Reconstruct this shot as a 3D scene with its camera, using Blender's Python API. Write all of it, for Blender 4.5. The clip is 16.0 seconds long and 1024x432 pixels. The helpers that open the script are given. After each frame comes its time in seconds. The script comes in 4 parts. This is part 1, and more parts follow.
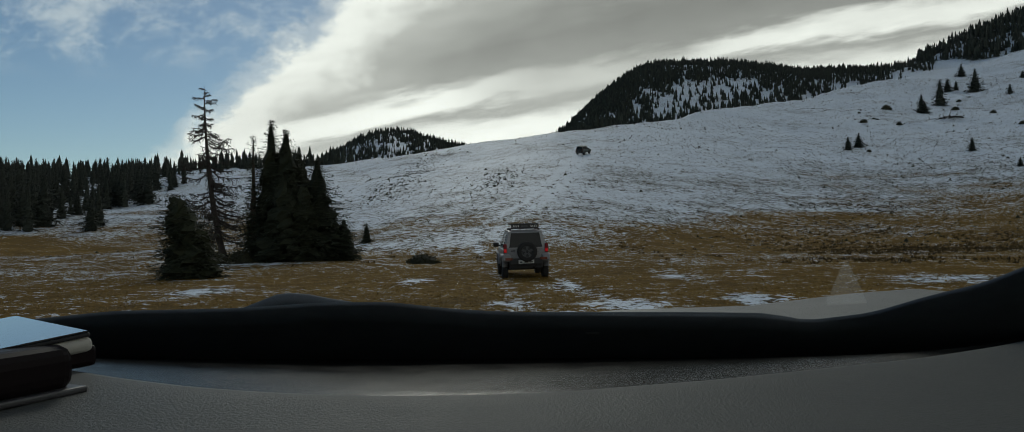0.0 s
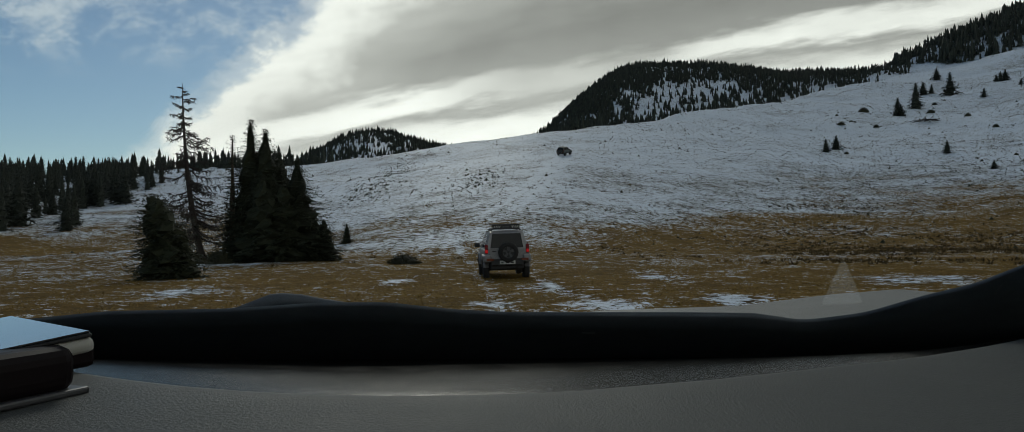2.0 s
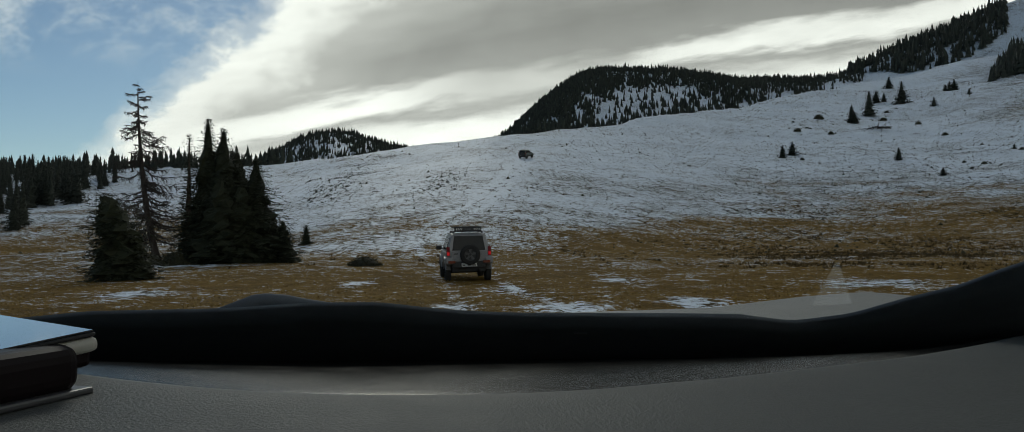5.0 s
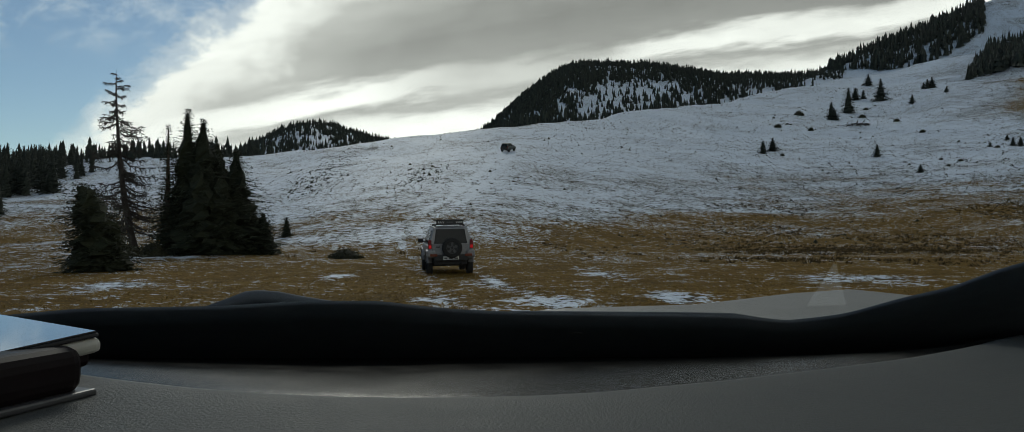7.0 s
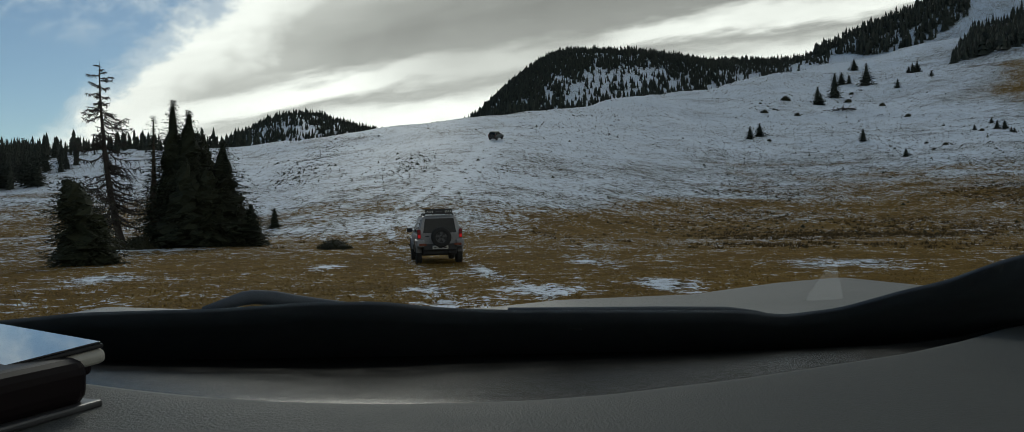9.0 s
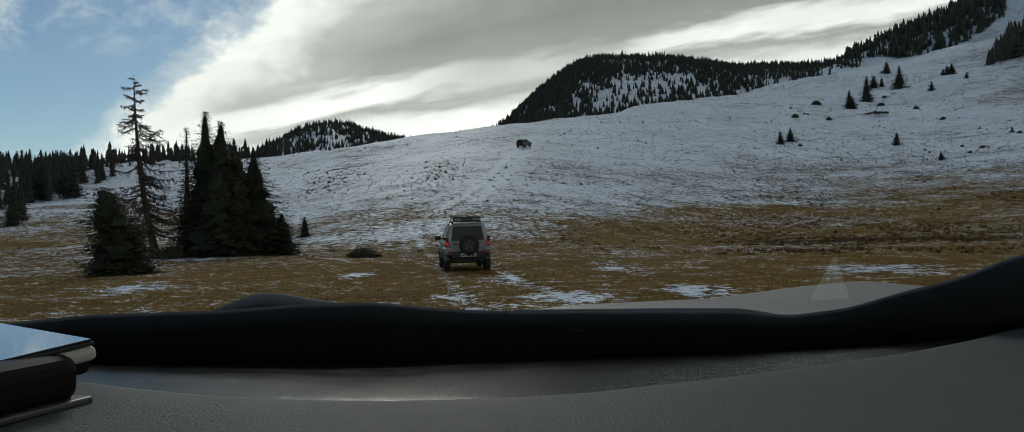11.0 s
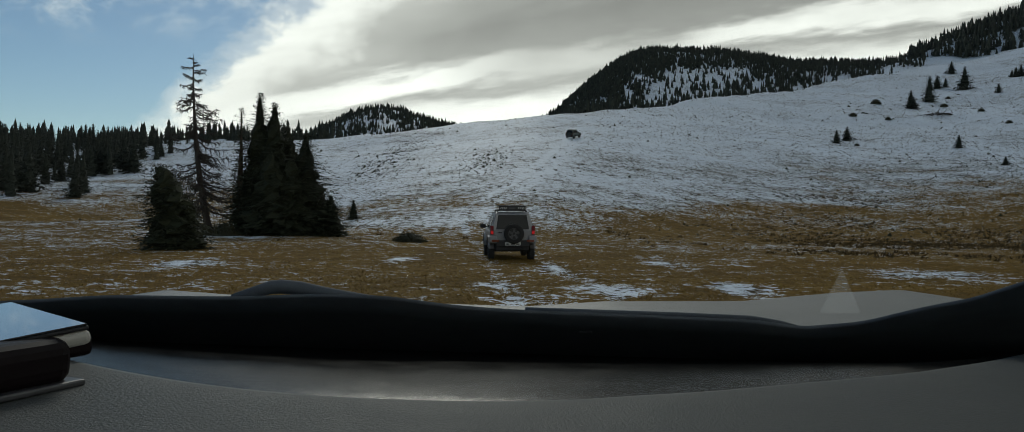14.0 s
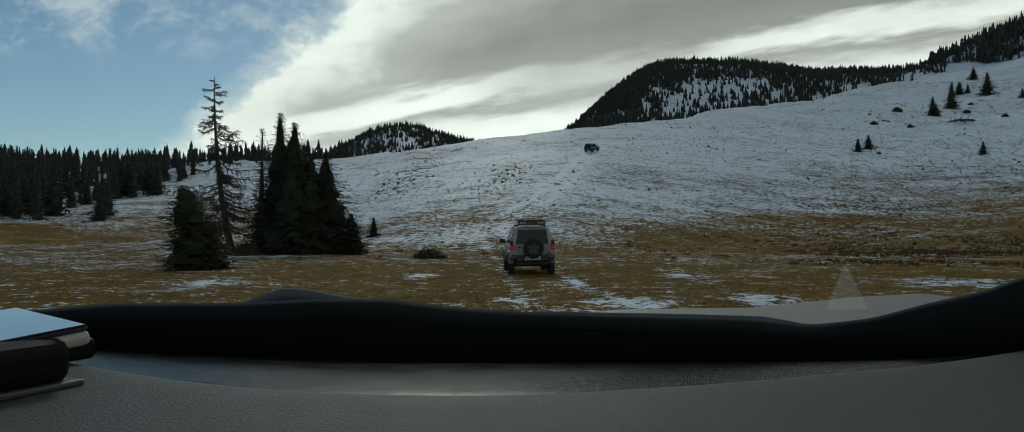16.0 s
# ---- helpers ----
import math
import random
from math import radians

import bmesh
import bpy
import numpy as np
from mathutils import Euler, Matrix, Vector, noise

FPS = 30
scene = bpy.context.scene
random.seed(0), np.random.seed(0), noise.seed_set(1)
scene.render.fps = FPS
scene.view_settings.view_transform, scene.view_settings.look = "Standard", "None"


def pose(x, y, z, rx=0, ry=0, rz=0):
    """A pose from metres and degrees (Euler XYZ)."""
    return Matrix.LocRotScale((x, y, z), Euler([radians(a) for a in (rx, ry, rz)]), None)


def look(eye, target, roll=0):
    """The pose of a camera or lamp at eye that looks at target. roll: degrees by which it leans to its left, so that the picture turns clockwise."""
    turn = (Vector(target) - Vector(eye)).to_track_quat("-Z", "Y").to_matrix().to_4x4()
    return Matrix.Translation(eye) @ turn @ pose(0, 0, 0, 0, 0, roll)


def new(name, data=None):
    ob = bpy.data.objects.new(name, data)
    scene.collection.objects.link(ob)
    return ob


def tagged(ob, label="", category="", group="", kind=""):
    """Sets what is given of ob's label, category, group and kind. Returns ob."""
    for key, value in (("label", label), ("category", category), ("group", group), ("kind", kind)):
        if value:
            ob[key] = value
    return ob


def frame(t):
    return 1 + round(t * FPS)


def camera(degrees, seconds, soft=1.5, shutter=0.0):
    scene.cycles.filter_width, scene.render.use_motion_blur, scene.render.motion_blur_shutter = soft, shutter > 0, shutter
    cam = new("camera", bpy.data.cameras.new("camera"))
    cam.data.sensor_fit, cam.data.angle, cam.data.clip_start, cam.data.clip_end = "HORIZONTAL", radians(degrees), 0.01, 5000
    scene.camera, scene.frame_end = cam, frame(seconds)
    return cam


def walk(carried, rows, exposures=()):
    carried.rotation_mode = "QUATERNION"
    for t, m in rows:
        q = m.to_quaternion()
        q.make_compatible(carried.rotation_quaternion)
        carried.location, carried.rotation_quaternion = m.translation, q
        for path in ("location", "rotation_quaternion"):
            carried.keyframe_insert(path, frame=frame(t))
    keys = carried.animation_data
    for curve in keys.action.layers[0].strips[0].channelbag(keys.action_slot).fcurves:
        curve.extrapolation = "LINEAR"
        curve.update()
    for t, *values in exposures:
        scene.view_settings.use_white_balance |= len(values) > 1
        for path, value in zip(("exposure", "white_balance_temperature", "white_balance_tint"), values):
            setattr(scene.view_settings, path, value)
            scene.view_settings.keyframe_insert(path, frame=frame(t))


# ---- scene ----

# ---- camera and its way ----
LAND_SCALE = 1.35
REST = Vector((1.0319, 7.713, 1.1618)) * LAND_SCALE
HEADING, TILT = -0.6, 0.70
# seconds, bearing, tilt and lean of the camera on its mount, in degrees
SWAY = [
    (0, -3.48, 1.31, -0.58),
    (0.5, -3.24, 1.12, -0.72),
    (1, -2.80, 0.68, -0.10),
    (1.5, -2.39, 0.72, -0.40),
    (2, -2.11, 1.34, -0.47),
    (2.5, -1.33, 1.22, -0.64),
    (3, -1.02, 1.08, 0.02),
    (3.5, -0.75, 1.49, -0.17),
    (4, -0.06, 1.67, -0.22),
    (6.5, 1.32, 1.19, 0.03),
    (7, 1.97, 1.04, 0.25),
    (7.5, 2.45, 0.59, 0.65),
    (8, 2.58, 1.27, 0.17),
    (8.5, 2.72, 0.65, -0.76),
    (9, 2.78, 0.20, -0.43),
    (11.5, -0.13, 0.83, -0.21),
    (12, -0.68, 0.30, 0.91),
    (12.5, -1.36, -0.03, -1.10),
    (13, -1.70, -0.32, -0.27),
    (13.5, -2.12, -0.41, 0.83),
    (14, -2.57, -0.01, 1.37),
    (14.5, -3.05, 0.42, 1.43),
    (15, -3.45, 0.67, 1.29),
    (15.5, -3.76, 0.91, 0.97),
    (16, -4.00, 1.05, 0.37),
]


def way_of(bearing, tilt):
    a, e = radians(bearing), radians(tilt)
    return Vector((math.sin(a) * math.cos(e), math.cos(a) * math.cos(e), math.sin(e)))


def mounted(bearing, tilt, lean):
    """The camera's pose on its mount: it swings about a point over the dashboard, 0.7 m ahead."""
    eye = REST + 0.7 * (way_of(HEADING, TILT) - way_of(bearing, tilt))
    return look(eye, eye + 10 * way_of(bearing, tilt), lean)


cam = camera(65.0, 16.0, soft=0.65)
walk(cam, [(t, mounted(bearing, tilt, lean)) for t, bearing, tilt, lean in SWAY], [(0, -0.14, 6440, 2), (4, -0.04, 6470, 2), (9, 0.02, 6400, 2), (14.5, 0.02, 6430, 2), (16, -0.10, 6320, -4)])

# ---- world and sun ----
SUN_AZ, SUN_EL = -9.0, 31.0


def maths(tree, op, a, b=0.0, clamp=False):
    n = tree.nodes.new("ShaderNodeMath")
    n.operation, n.use_clamp = op, clamp
    for socket, v in zip(n.inputs, (a, b)):
        if isinstance(v, (int, float)):
            socket.default_value = v
        else:
            tree.links.new(v, socket)
    return n.outputs[0]


def ramp(tree, value, stops, mode="LINEAR"):
    n = tree.nodes.new("ShaderNodeValToRGB")
    n.color_ramp.interpolation = mode
    while len(n.color_ramp.elements) < len(stops):
        n.color_ramp.elements.new(0.5)
    for e, (pos, col) in zip(n.color_ramp.elements, stops):
        e.position = pos
        e.color = (*col, 1) if isinstance(col, tuple) else (col, col, col, 1)
    tree.links.new(value, n.inputs[0])
    return n.outputs[0]


def mixed(tree, fac, a, b, mode="MIX"):
    n = tree.nodes.new("ShaderNodeMix")
    n.data_type, n.blend_type = "RGBA", mode
    for socket, v in ((n.inputs[0], fac), (n.inputs[6], a), (n.inputs[7], b)):
        if isinstance(v, (int, float)):
            socket.default_value = v
        elif isinstance(v, tuple):
            socket.default_value = (*v, 1)
        else:
            tree.links.new(v, socket)
    return n.outputs[2]


def noise_of(tree, vector, scale, detail=4.0, rough=0.55, distort=0.0):
    n = tree.nodes.new("ShaderNodeTexNoise")
    n.inputs["Scale"].default_value, n.inputs["Detail"].default_value = scale, detail
    n.inputs["Roughness"].default_value, n.inputs["Distortion"].default_value = rough, distort
    if vector is not None:
        tree.links.new(vector, n.inputs["Vector"])
    return n.outputs[0]


def make_world():
    world = bpy.data.worlds.new("sky")
    scene.world = world
    world.use_nodes = True
    t = world.node_tree
    t.nodes.clear()
    out, bg = t.nodes.new("ShaderNodeOutputWorld"), t.nodes.new("ShaderNodeBackground")
    sky = t.nodes.new("ShaderNodeTexSky")
    sky.sky_type, sky.sun_disc = "NISHITA", False
    sky.sun_elevation, sky.sun_rotation = radians(SUN_EL), radians(SUN_AZ)
    sky.air_density, sky.dust_density, sky.altitude = 1.0, 0.6, 1300
    blue = mixed(t, 1.0, sky.outputs[0], (0.048, 0.054, 0.057), "MULTIPLY")
    way = t.nodes.new("ShaderNodeTexCoord").outputs["Generated"]
    xyz = t.nodes.new("ShaderNodeSeparateXYZ")
    t.links.new(way, xyz.inputs[0])
    x, y, z = xyz.outputs
    up = maths(t, "MAXIMUM", z, 0.0)
    ahead = maths(t, "MAXIMUM", y, 0.12)
    side = maths(t, "DIVIDE", x, ahead)
    lift = maths(t, "DIVIDE", up, maths(t, "MAXIMUM", maths(t, "ABSOLUTE", y), 0.3))
    flow = maths(t, "SUBTRACT", lift, maths(t, "MULTIPLY", side, 0.17))
    # noise drawn out along the banks, and ragged noise for the edges
    streaky, ragged = t.nodes.new("ShaderNodeCombineXYZ"), t.nodes.new("ShaderNodeCombineXYZ")
    t.links.new(maths(t, "MULTIPLY", side, 2.4), streaky.inputs[0])
    t.links.new(maths(t, "MULTIPLY", flow, 13.0), streaky.inputs[1])
    t.links.new(maths(t, "MULTIPLY", side, 7.0), ragged.inputs[0])
    t.links.new(maths(t, "MULTIPLY", lift, 11.0), ragged.inputs[1])
    long, fine = noise_of(t, streaky.outputs[0], 1.1, 4.0, 0.5), noise_of(t, streaky.outputs[0], 3.2, 6.0, 0.6)
    puff, wisp = noise_of(t, ragged.outputs[0], 1.0, 5.0, 0.55), noise_of(t, ragged.outputs[0], 2.6, 6.0, 0.65, 0.2)

    def about(noise, size):
        return maths(t, "MULTIPLY", maths(t, "SUBTRACT", noise, 0.5), size)
    # long banks of cloud, one above the other
    s = maths(t, "ADD", maths(t, "ADD", flow, about(long, 0.045)), maths(t, "ADD", about(fine, 0.05), about(puff, 0.03)))
    bank = ramp(t, s, [(0.0, 0.60), (0.10, 0.74), (0.135, 0.95), (0.150, 0.80), (0.166, 0.40), (0.190, 0.44), (0.214, 0.33), (0.25, 0.27), (0.30, 0.31), (0.36, 0.26), (0.6, 0.22), (1.0, 0.24)])
    gleam = ramp(t, s, [(0.168, 0.0), (0.184, 0.5), (0.196, 0.5), (0.216, 0.0)], "EASE")
    where = ramp(t, maths(t, "ADD", maths(t, "MULTIPLY", side, 0.5), 0.5), [(0.41, 1.0), (0.49, 0.25), (0.56, 0.25), (0.61, 1.0)], "EASE")
    bank = maths(t, "ADD", bank, maths(t, "MULTIPLY", gleam, where))
    # the thin bright fringe of the cloud towards the clear sky
    edge = maths(t, "SUBTRACT", side, maths(t, "MULTIPLY", lift, 1.12))
    frayed = maths(t, "ADD", maths(t, "ADD", edge, 0.997), maths(t, "ADD", about(wisp, 0.12), about(puff, 0.14)))
    pale = ramp(t, frayed, [(0.36, 0.75), (0.41, 1.0), (0.46, 0.85), (0.53, 0.25), (0.66, 0.0)])
    bank = maths(t, "ADD", maths(t, "MULTIPLY", bank, maths(t, "SUBTRACT", 1.0, pale)), maths(t, "MULTIPLY", pale, 0.92))
    # the sun behind thin cloud
    glow = t.nodes.new("ShaderNodeVectorMath")
    glow.operation = "DOT_PRODUCT"
    a, e = radians(-6), radians(9)
    glow.inputs[1].default_value = (math.sin(a) * math.cos(e), math.cos(a) * math.cos(e), math.sin(e))
    t.links.new(way, glow.inputs[0])
    near = ramp(t, glow.outputs["Value"], [(0.86, 0.0), (0.965, 0.35), (1.0, 1.0)], "EASE")
    bright = maths(t, "MULTIPLY", bank, maths(t, "ADD", 0.98, maths(t, "MULTIPLY", near, 0.22)))
    bright = maths(t, "MULTIPLY", bright, maths(t, "ADD", maths(t, "MULTIPLY", fine, 0.3), maths(t, "ADD", maths(t, "MULTIPLY", wisp, 0.25), 0.73)))
    cloud = mixed(t, 1.0, bright, (0.99, 0.985, 0.94), "MULTIPLY")
    # clear sky on one side, with a high thin veil
    cover = ramp(t, frayed, [(0.335, 0.0), (0.375, 0.35), (0.42, 1.0)], "EASE")
    veil = maths(t, "MULTIPLY", ramp(t, lift, [(0.20, 0.0), (0.26, 1.0)], "EASE"), ramp(t, maths(t, "ADD", maths(t, "MULTIPLY", wisp, 0.5), maths(t, "MULTIPLY", puff, 0.5)), [(0.45, 0.0), (0.66, 0.6)], "EASE"))
    colour = mixed(t, cover, mixed(t, veil, blue, (0.72, 0.76, 0.77)), cloud)
    t.links.new(colour, bg.inputs[0])
    bg.inputs[1].default_value = 1.0
    t.links.new(bg.outputs[0], out.inputs[0])


make_world()
lamp = bpy.data.lights.new("sun", "SUN")
lamp.energy, lamp.angle, lamp.color = 0.70, radians(12), (1.0, 0.95, 0.86)
sun = new("sun", lamp)
sun.matrix_world = look((0, 0, 60), (-60 * math.sin(radians(SUN_AZ)) , -60 * math.cos(radians(SUN_AZ)), 60 - 60 * math.tan(radians(SUN_EL))))
scene.view_settings.exposure = 0.0

# ---- materials ----
def material(name):
    m = bpy.data.materials.new(name)
    m.use_nodes = True
    t = m.node_tree
    return m, t, t.nodes["Principled BSDF"]


def surface(name, colour, rough=0.6, metal=0.0, vary=0.25, scale=6.0, bump=0.0, bump_scale=40.0, spec=0.5, coat=0.0):
    """A plain stuff with grain and stains at two scales."""
    m, t, p = material(name)
    pos = t.nodes.new("ShaderNodeTexCoord").outputs["Object"]
    big, small = noise_of(t, pos, scale, 4), noise_of(t, pos, scale * 7, 5, 0.6)
    both = maths(t, "ADD", maths(t, "MULTIPLY", big, 0.6), maths(t, "MULTIPLY", small, 0.4))
    lo = tuple(c * (1 - vary) for c in colour)
    hi = tuple(min(1, c * (1 + vary)) for c in colour)
    t.links.new(ramp(t, both, [(0.3, lo), (0.7, hi)]), p.inputs["Base Color"])
    p.inputs["Metallic"].default_value = metal
    t.links.new(maths(t, "ADD", maths(t, "MULTIPLY", small, 0.2), rough - 0.1, True), p.inputs["Roughness"])
    p.inputs["Specular IOR Level"].default_value = spec
    p.inputs["Coat Weight"].default_value = coat
    if bump:
        b = t.nodes.new("ShaderNodeBump")
        b.inputs["Strength"].default_value, b.inputs["Distance"].default_value = bump, 0.01
        t.links.new(noise_of(t, pos, bump_scale, 4), b.inputs["Height"])
        t.links.new(b.outputs[0], p.inputs["Normal"])
    return m


def ground_material():
    m, t, p = material("meadow and snow")
    pos = t.nodes.new("ShaderNodeTexCoord").outputs["Object"]
    cover = t.nodes.new("ShaderNodeAttribute")
    cover.attribute_name = "cover"
    a, b, c = noise_of(t, pos, 0.42, 5, 0.6), noise_of(t, pos, 2.6, 5, 0.65), noise_of(t, pos, 9, 4, 0.7)
    d = noise_of(t, pos, 0.09, 4, 0.5)
    wob = maths(t, "ADD", maths(t, "MULTIPLY", maths(t, "SUBTRACT", a, 0.5), 0.55), maths(t, "MULTIPLY", maths(t, "SUBTRACT", b, 0.5), 1.35))
    wob = maths(t, "ADD", wob, maths(t, "MULTIPLY", maths(t, "SUBTRACT", c, 0.5), 1.5))
    snow = ramp(t, maths(t, "ADD", cover.outputs["Fac"], wob), [(0.475, 0.0), (0.525, 1.0)], "EASE")
    turf = ramp(t, maths(t, "ADD", maths(t, "MULTIPLY", b, 0.5), maths(t, "MULTIPLY", a, 0.5)),
                [(0.32, (0.075, 0.043, 0.011)), (0.45, (0.160, 0.090, 0.016)), (0.58, (0.265, 0.157, 0.029)), (0.72, (0.36, 0.23, 0.058))])
    turf = mixed(t, maths(t, "MULTIPLY", d, 0.7), turf, (0.118, 0.076, 0.014))
    turf = mixed(t, ramp(t, c, [(0.35, 0.45), (0.55, 0.0)]), turf, (0.022, 0.018, 0.009))
    # heather takes over from the grass up the slope
    uphill = ramp(t, maths(t, "ADD", cover.outputs["Fac"], maths(t, "MULTIPLY", maths(t, "SUBTRACT", a, 0.5), 0.12)), [(0.43, 0.0), (0.53, 0.75)], "EASE")
    turf = mixed(t, uphill, turf, ramp(t, b, [(0.35, (0.030, 0.027, 0.016)), (0.65, (0.085, 0.070, 0.036))]))
    white = ramp(t, b, [(0.25, (0.54, 0.615, 0.71)), (0.7, (0.71, 0.775, 0.86))])
    t.links.new(mixed(t, snow, turf, white), p.inputs["Base Color"])
    t.links.new(ramp(t, snow, [(0.0, 0.95), (1.0, 0.62)]), p.inputs["Roughness"])
    p.inputs["Specular IOR Level"].default_value = 0.08
    bump = t.nodes.new("ShaderNodeBump")
    bump.inputs["Strength"].default_value, bump.inputs["Distance"].default_value = 0.7, 0.06
    t.links.new(maths(t, "ADD", maths(t, "ADD", b, maths(t, "MULTIPLY", c, 0.5)), maths(t, "MULTIPLY", snow, 0.35)), bump.inputs["Height"])
    t.links.new(bump.outputs[0], p.inputs["Normal"])
    return m


def needle_material(name, dark, light, glow_through=0.0):
    m, t, p = material(name)
    geo = t.nodes.new("ShaderNodeNewGeometry")
    t.links.new(ramp(t, geo.outputs["Random Per Island"], [(0.0, dark), (1.0, light)]), p.inputs["Base Color"])
    p.inputs["Roughness"].default_value = 0.75
    p.inputs["Specular IOR Level"].default_value = 0.2
    if glow_through:
        thin = t.nodes.new("ShaderNodeBsdfTranslucent")
        t.links.new(p.inputs["Base Color"].links[0].from_socket, thin.inputs[0])
        mix = t.nodes.new("ShaderNodeMixShader")
        mix.inputs[0].default_value = glow_through
        t.links.new(p.outputs[0], mix.inputs[1])
        t.links.new(thin.outputs[0], mix.inputs[2])
        t.links.new(mix.outputs[0], t.nodes["Material Output"].inputs[0])
    return m


GROUND = ground_material()
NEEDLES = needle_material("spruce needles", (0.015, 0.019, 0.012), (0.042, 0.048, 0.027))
# haze put into the colour: far needles paler and bluer than near ones
HAZY_NEEDLES = needle_material("far spruce needles paled for haze", (0.020, 0.025, 0.021), (0.050, 0.058, 0.045))
BARK = surface("spruce bark", (0.085, 0.065, 0.05), 0.9, vary=0.45, scale=5, bump=0.8, bump_scale=30, spec=0.2)
DEADWOOD = surface("weathered dead wood", (0.055, 0.047, 0.042), 0.9, vary=0.4, scale=5, bump=0.7, bump_scale=40, spec=0.2)
GRASS = needle_material("dry grass", (0.13, 0.083, 0.021), (0.33, 0.215, 0.062), 0.35)
HEATHER = needle_material("brown heather", (0.035, 0.024, 0.012), (0.12, 0.085, 0.038), 0.25)
SHRUB = needle_material("juniper shrub", (0.022, 0.024, 0.014), (0.055, 0.052, 0.028))

# ---- helpers for things ----
def mesh_of(name, verts, faces, mat, smooth_faces=False):
    me = bpy.data.meshes.new(name)
    me.from_pydata([tuple(v) for v in verts], [], [tuple(f) for f in faces])
    me.materials.append(mat)
    if smooth_faces:
        me.polygons.foreach_set("use_smooth", [True] * len(me.polygons))
    me.update()
    return me


def thing(name, m, label, category, group="", kind=""):
    ob = new(name)
    ob.matrix_world = m
    return tagged(ob, label, category, group, kind)


def child(name, data, parent, label=""):
    ob = new(name, data)
    ob.parent = parent
    if label:
        tagged(ob, label)
    return ob


def part(name, bm, mat, parent, label="", smooth_faces=False):
    me = bpy.data.meshes.new(name)
    bm.to_mesh(me)
    bm.free()
    me.materials.append(mat)
    if smooth_faces:
        me.polygons.foreach_set("use_smooth", [True] * len(me.polygons))
    return child(name, me, parent, label)


# ---- the land ----
# the land is laid out in units of its own, each LAND_SCALE metres long
LAND = Matrix.Scale(LAND_SCALE, 4)


def spread(name, mesh, label, category, kind):
    ob = new(name, mesh)
    ob.matrix_world = LAND
    return tagged(ob, label, category, kind=kind)


# the lie of the land: height over the meadow as a function of x and y
AZ = np.array([-180, -90, -60, -40, -31, -24, -18, -16, -15.7, -14, -12, -11, -10, -7.7, -5, 0, 1.2, 2.5, 4.7, 6.8, 8, 9.5, 12.5, 14, 15, 18, 20, 21.5, 23, 25.4, 26, 27.2, 29, 30.5, 33, 42, 60, 90, 180], float)
FOOT = np.array([400, 200, 80, 66, 66, 62, 53, 50, 49.5, 46.4, 42.8, 41, 40.5, 39.4, 38, 39, 39.9, 40.9, 42.7, 44.8, 46, 47.2, 49.8, 51, 51.5, 53, 54, 54, 54, 54, 54, 54, 54, 54, 54, 56, 70, 200, 400], float)
CREST = np.array([700, 400, 190, 175, 180, 190, 171, 165, 164, 160, 155, 152, 152, 150, 149, 153, 157, 161, 170, 180, 186, 198, 224, 236, 249, 287, 312, 330, 348, 378, 385, 388, 391, 395, 400, 380, 360, 400, 700], float)
CREST_RISE = np.array([0.02, 0.04, 0.06, 0.066, 0.068, 0.082, 0.0843, 0.085, 0.0857, 0.0894, 0.0938, 0.096, 0.0988, 0.1053, 0.113, 0.13, 0.1318, 0.1338, 0.1371, 0.1402, 0.142, 0.1442, 0.1487, 0.151, 0.1538, 0.1623, 0.168, 0.171, 0.174, 0.1788, 0.18, 0.1831, 0.1877, 0.1916, 0.1945, 0.2, 0.17, 0.06, 0.02], float)
FAR = np.array([1200, 900, 420, 420, 420, 420, 360, 340, 340, 340, 340, 340, 340, 340, 340, 480, 480, 480, 480, 480, 480, 482, 488, 490, 492, 497, 500, 505, 510, 518, 520, 523, 529, 533, 540, 560, 600, 900, 1200], float)
FAR_RISE = np.array([0.02, 0.04, 0.05, 0.05, 0.05, 0.05, 0.07, 0.0961, 0.1, 0.113, 0.13, 0.1235, 0.117, 0.106, 0.098, 0.1, 0.128, 0.158, 0.189, 0.21, 0.199, 0.1895, 0.190, 0.1905, 0.19, 0.184, 0.18, 0.172, 0.18, 0.194, 0.1993, 0.21, 0.223, 0.234, 0.256, 0.246, 0.17, 0.06, 0.02], float)


def value_noise(x, y, seed=0):
    x0, y0 = np.floor(x), np.floor(y)
    fx, fy = x - x0, y - y0
    fx, fy = fx * fx * (3 - 2 * fx), fy * fy * (3 - 2 * fy)

    def corner(i, j):
        v = np.sin((x0 + i) * 127.1 + (y0 + j) * 311.7 + seed * 74.7) * 43758.5453
        return v - np.floor(v)
    a = corner(0, 0) * (1 - fx) + corner(1, 0) * fx
    b = corner(0, 1) * (1 - fx) + corner(1, 1) * fx
    return (a * (1 - fy) + b * fy) * 2 - 1


def smooth(a, b, v):
    v = np.clip((v - a) / (b - a), 0, 1)
    return v * v * (3 - 2 * v)


FINE = np.arange(-180, 180.01, 0.5)
KERNEL = np.exp(-(np.arange(-12, 13) * 0.5 / 1.5) ** 2 / 2)
SOFT = {}


